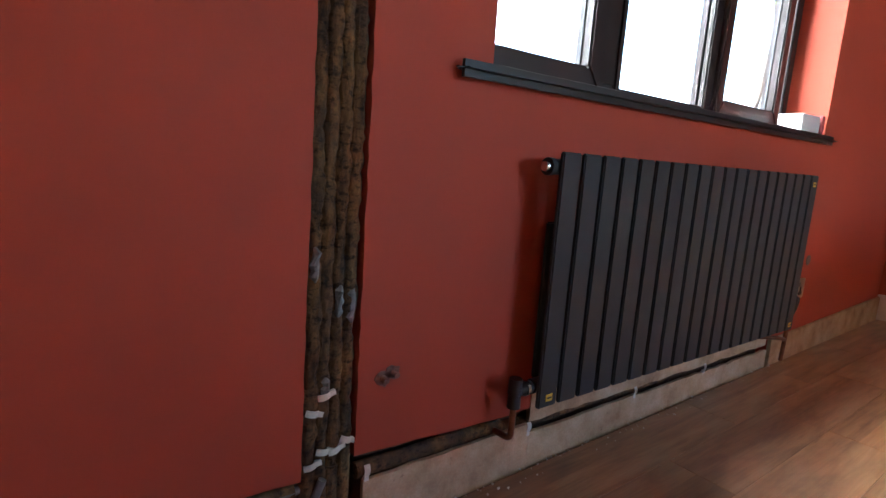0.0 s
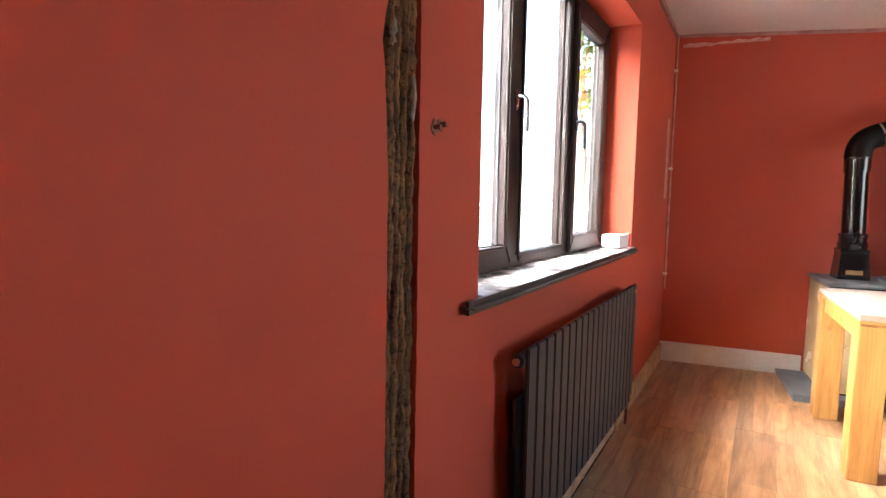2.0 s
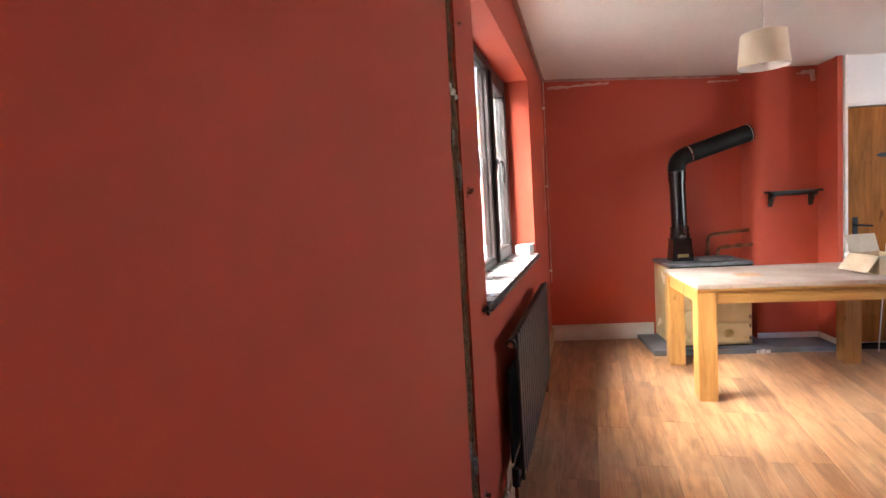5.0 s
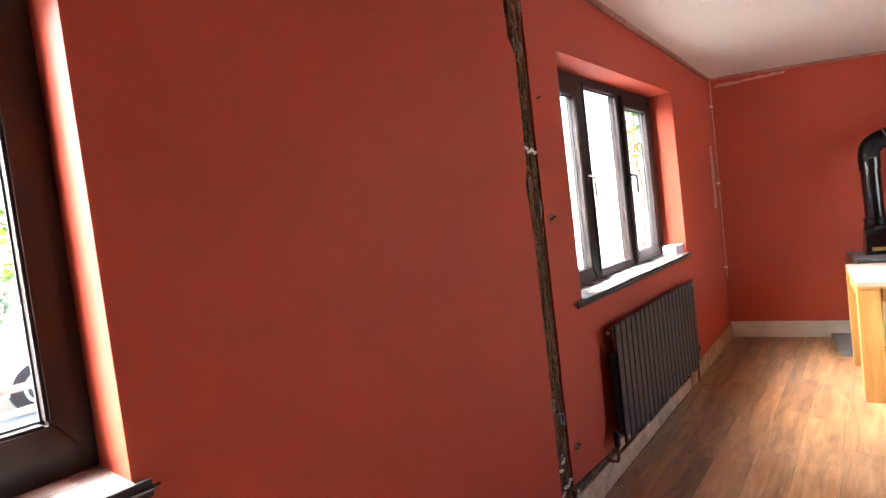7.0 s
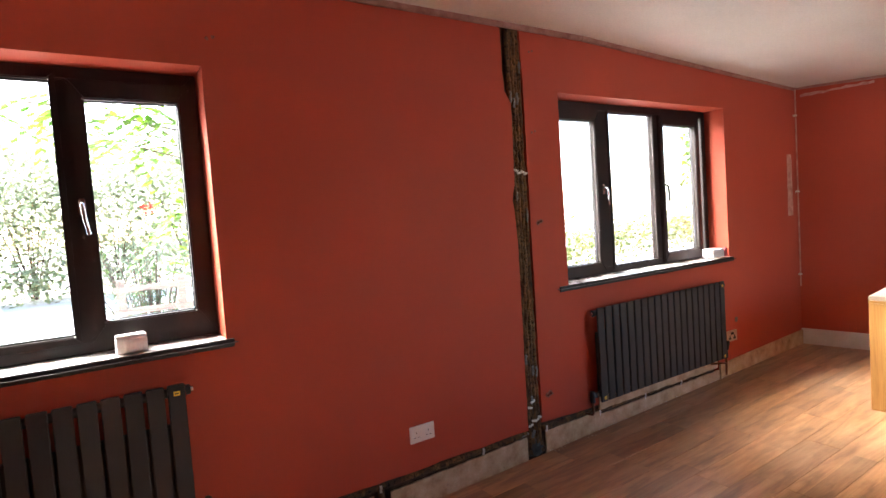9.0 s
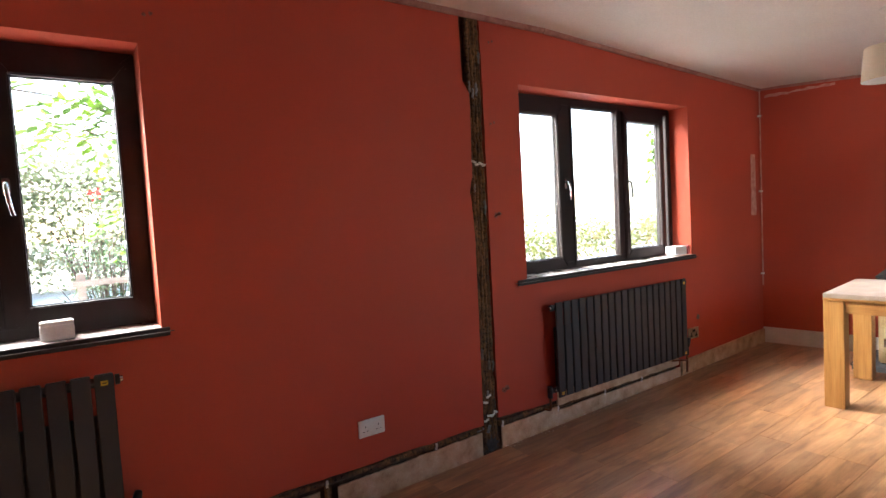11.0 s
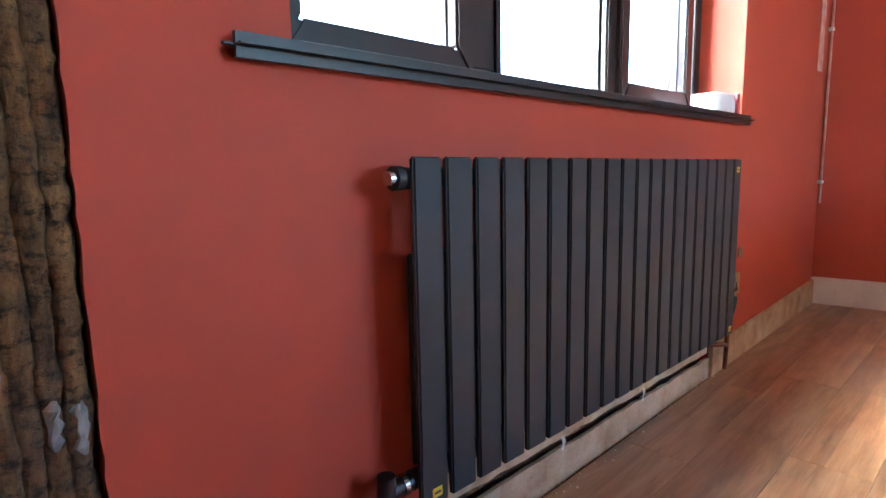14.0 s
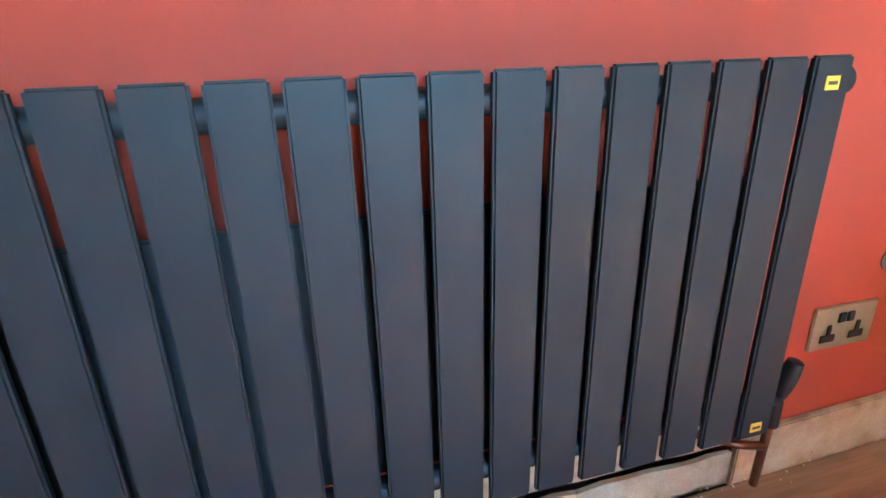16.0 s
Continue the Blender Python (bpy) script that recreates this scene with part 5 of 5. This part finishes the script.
def shrub(x, y, r, h, seed, mat, label, leaf=0.07, count=1500):
    rnd = random.Random(seed)
    th = thing("shrub", label, "shrub", pose(x, y, GROUND))
    st = bmesh.new()
    lv = bmesh.new()
    for i in range(9):
        a = rnd.random() * 6.283
        tip = Vector((math.cos(a) * r * rnd.random(), math.sin(a) * r * rnd.random(), h * (0.5 + 0.5 * rnd.random())))
        tube([(0, 0, -0.05), tip * 0.5 + Vector((0, 0, 0.1)), tip], [0.03, 0.018, 0.006], 6, st)
        leaf_cloud(lv, rnd, tip, r * 0.75, count // 9, leaf, 0.8)
        leaf_cloud(lv, rnd, Vector((tip.x * 1.2, tip.y * 1.2, 0.10 * h + 0.3 * tip.z * rnd.random())), r * 0.6, count // 16, leaf, 0.8)
    part("stems", st, BARK, th)
    part("crown", lv, mat, th)
    return th


def arching_shrub(x, y, r, h, seed):
    """A bushy plant of long narrow leaves that arch out from upright canes."""
    rnd = random.Random(seed)
    th = thing("arching_shrub", "bushy shrub of long narrow green leaves", "shrub", pose(x, y, GROUND))
    st, lv = bmesh.new(), bmesh.new()
    for i in range(46):
        a, q = rnd.random() * 6.283, rnd.random() ** 0.6
        foot = Vector((math.cos(a) * r * 0.35 * q, math.sin(a) * r * 0.35 * q, -0.03))
        tip = Vector((math.cos(a) * r * q, math.sin(a) * r * q, h * (0.62 + 0.38 * rnd.random()) * (1 - 0.3 * q * q)))
        tube([foot, foot.lerp(tip, 0.55) + Vector((0, 0, 0.12)), tip], [0.012, 0.009, 0.004], 5, st)
        for k in range(24):
            p = foot.lerp(tip, 0.06 + 0.94 * rnd.random())
            b = rnd.random() * 6.283
            d = Vector((math.cos(b), math.sin(b), 0.55 - 0.7 * rnd.random())).normalized()
            s = d.cross(Vector((0, 0, 1))).normalized()
            l = 0.20 + 0.16 * rnd.random()
            v = [lv.verts.new(c) for c in (p, p + d * l * 0.5 + s * l * 0.06 + Vector((0, 0, 0.03)), p + d * l + Vector((0, 0, -0.05)), p + d * l * 0.5 - s * l * 0.06 + Vector((0, 0, 0.03)))]
            lv.faces.new(v)
    part("canes", st, BARK, th)
    part("crown", lv, LEAF_SHRUB, th)
    return th


arching_shrub(-1.55, 7.4, 0.85, 2.05, 61)
# all but the first two take the leaf colour paled to imitate glare
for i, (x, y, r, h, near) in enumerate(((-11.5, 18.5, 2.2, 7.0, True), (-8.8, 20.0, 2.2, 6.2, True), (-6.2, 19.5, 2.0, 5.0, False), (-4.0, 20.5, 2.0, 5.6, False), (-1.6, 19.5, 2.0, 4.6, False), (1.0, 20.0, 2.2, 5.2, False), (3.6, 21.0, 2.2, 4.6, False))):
    shrub(x, y, r, h, 30 + i, LEAF_MID if near else LEAF_GLARE, "tall loose green garden shrub" if near else "shrub far down the garden, glare put into its pale leaf colour", 0.19, 3600)

hd = thing("hedge", "low bright fern and hedge bank along the yard", "hedge", kind="")
hl = bmesh.new()
rh = random.Random(77)
for i in range(70):
    leaf_cloud(hl, rh, (0.5 + i * 0.17, 4.6 + 0.5 * rh.random() + i * 0.02, GROUND + 0.85 + 0.40 * rh.random()), 0.55, 230, 0.085, 1.0)
part("leaves", hl, LEAF_HEDGE, hd)
hs = bmesh.new()
for i in range(40):
    x = 0.6 + i * 0.3
    tube([(x, 4.8, GROUND - 0.03), (x + 0.1, 4.8, GROUND + 0.5), (x - 0.05, 4.75, GROUND + 0.9)], [0.02, 0.012, 0.005], 5, hs)
part("stems", hs, BARK, hd)

iv = thing("climbing_plant", "trailing climber hanging beside the far window", "climber", pose(2.40, 0.34, GROUND))
il = bmesh.new()
ri = random.Random(3)
stem = [(0, 0, -0.03)] + [(0.05 * math.sin(k), 0.04 * math.cos(k * 1.7), 0.3 * k) for k in range(1, 10)]
part("stem", tube(stem, [0.016] * 5 + [0.010] * 5, 6), BARK, iv)
for k in range(12):
    leaf_cloud(il, ri, (-0.06 + 0.03 * math.sin(k * 1.3), 0.03 * math.cos(k), 1.95 + 0.062 * k), 0.07, 26, 0.055, 1.0)
part("leaves", il, LEAF_FRESH, iv)

fn = thing("rail_fence", "weathered wooden post and rail fence in the garden", "fence", pose(-1.98, 6.0, GROUND))
for k in range(3):
    part("post", rbox(k * 0.75 - 0.05, k * 0.75 + 0.05, -0.05, 0.05, -0.03, 1.25, 0.008), FENCE_WOOD, fn)
for z in (0.30, 0.55, 0.82, 1.12):
    part("rail", rbox(-0.1, 1.6, -0.085, -0.052, z - 0.04, z + 0.04, 0.006), FENCE_WOOD, fn)
part("brace", rbox(0, 1.35, -0.11, -0.086, -0.035, 0.035, 0.005), FENCE_WOOD, fn, m=pose(0.05, 0, 0.30, 0, -32, 0))


def parked_car():
    th = thing("parked_car", "white parked car in the yard", "car", pose(0.85, 8.0, GROUND, 0, 0, 8))
    pr = [(-2.0, 0.28), (-2.02, 0.62), (-1.9, 0.80), (-1.05, 0.92), (-0.55, 1.34), (0.1, 1.45), (1.1, 1.40), (1.75, 0.98), (2.0, 0.88), (2.04, 0.35), (1.95, 0.26)]
    bm = prism(pr, -0.82, 0.82)
    part("body", bm, CAR_WHITE, th, bevel=0.06, smooth=True, segments=3)
    for y in (-0.824, 0.824):
        part("side_window", prism([(-0.9, 0.93), (-0.48, 1.28), (0.35, 1.36), (0.35, 0.93)], y - 0.004, y + 0.004), CAR_GLASS, th)
        part("side_window", prism([(0.42, 0.93), (0.42, 1.36), (1.05, 1.32), (1.5, 0.98)], y - 0.004, y + 0.004), CAR_GLASS, th)
        for x in (-1.28, 1.28):
            w = part("wheel", lathe([(0.02, -0.09), (0.30, -0.09), (0.32, -0.06), (0.32, 0.06), (0.30, 0.09), (0.02, 0.09)], 30), TYRE, th, "black tyre", m=pose(x, y * 0.92, 0.32, 90, 0, 0), smooth=True)
            part("rim", lathe([(0.20, -0.098), (0.205, -0.09), (0.205, 0.09), (0.20, 0.098), (0.15, 0.085), (0.05, 0.10), (0.02, 0.10)], 26), ALLOY, w, "silver rim", smooth=True)
    return th


parked_car()

# ---- floor boards ----
PLANK_L, PLANK_W = 1.28, 0.192
tilt = -math.degrees(math.atan(SLOPE))


def plank_mesh(length, width):
    """A board with a fine bevel round its face."""
    pm = bmesh.new()
    x0, x1, y0, y1, z0, z1, c = 0.0004, length - 0.0004, 0.0004, width - 0.0004, -0.011, 0.0, 0.0012
    low = [(x0, y0, z0), (x1, y0, z0), (x1, y1, z0), (x0, y1, z0)]
    midr = [(x0, y0, z1 - c), (x1, y0, z1 - c), (x1, y1, z1 - c), (x0, y1, z1 - c)]
    top = [(x0 + c, y0 + c, z1), (x1 - c, y0 + c, z1), (x1 - c, y1 - c, z1), (x0 + c, y1 - c, z1)]
    rings = [[pm.verts.new(p) for p in r] for r in (low, midr, top)]
    for a, b in zip(rings, rings[1:]):
        for k in range(4):
            pm.faces.new((a[k], a[(k + 1) % 4], b[(k + 1) % 4], b[k]))
    pm.faces.new(rings[2])
    return finish(pm, LAMINATE)


plank = plank_mesh(PLANK_L, PLANK_W)
rp = random.Random(15)
shift = 0.0
slant = math.tan(radians(SLANT))
for r in range(22):
    y = -0.017 - PLANK_W * (r + 1)
    shift = (shift + 0.41 + 0.3 * rp.random()) % PLANK_L
    stop = FAR + slant * (-y) + (0.03 if y > -2.2 else -0.60)
    x = WEST - shift
    while x < stop - 0.05:
        a, b = max(x, WEST - 0.02), min(x + PLANK_L, stop)
        if b - a > 0.04:
            part("plank", plank if b - a > PLANK_L - 0.001 else plank_mesh(b - a, PLANK_W), LAMINATE, floor, m=pose(a, y, floor_z(a), 0, tilt, 0))
        x += PLANK_L
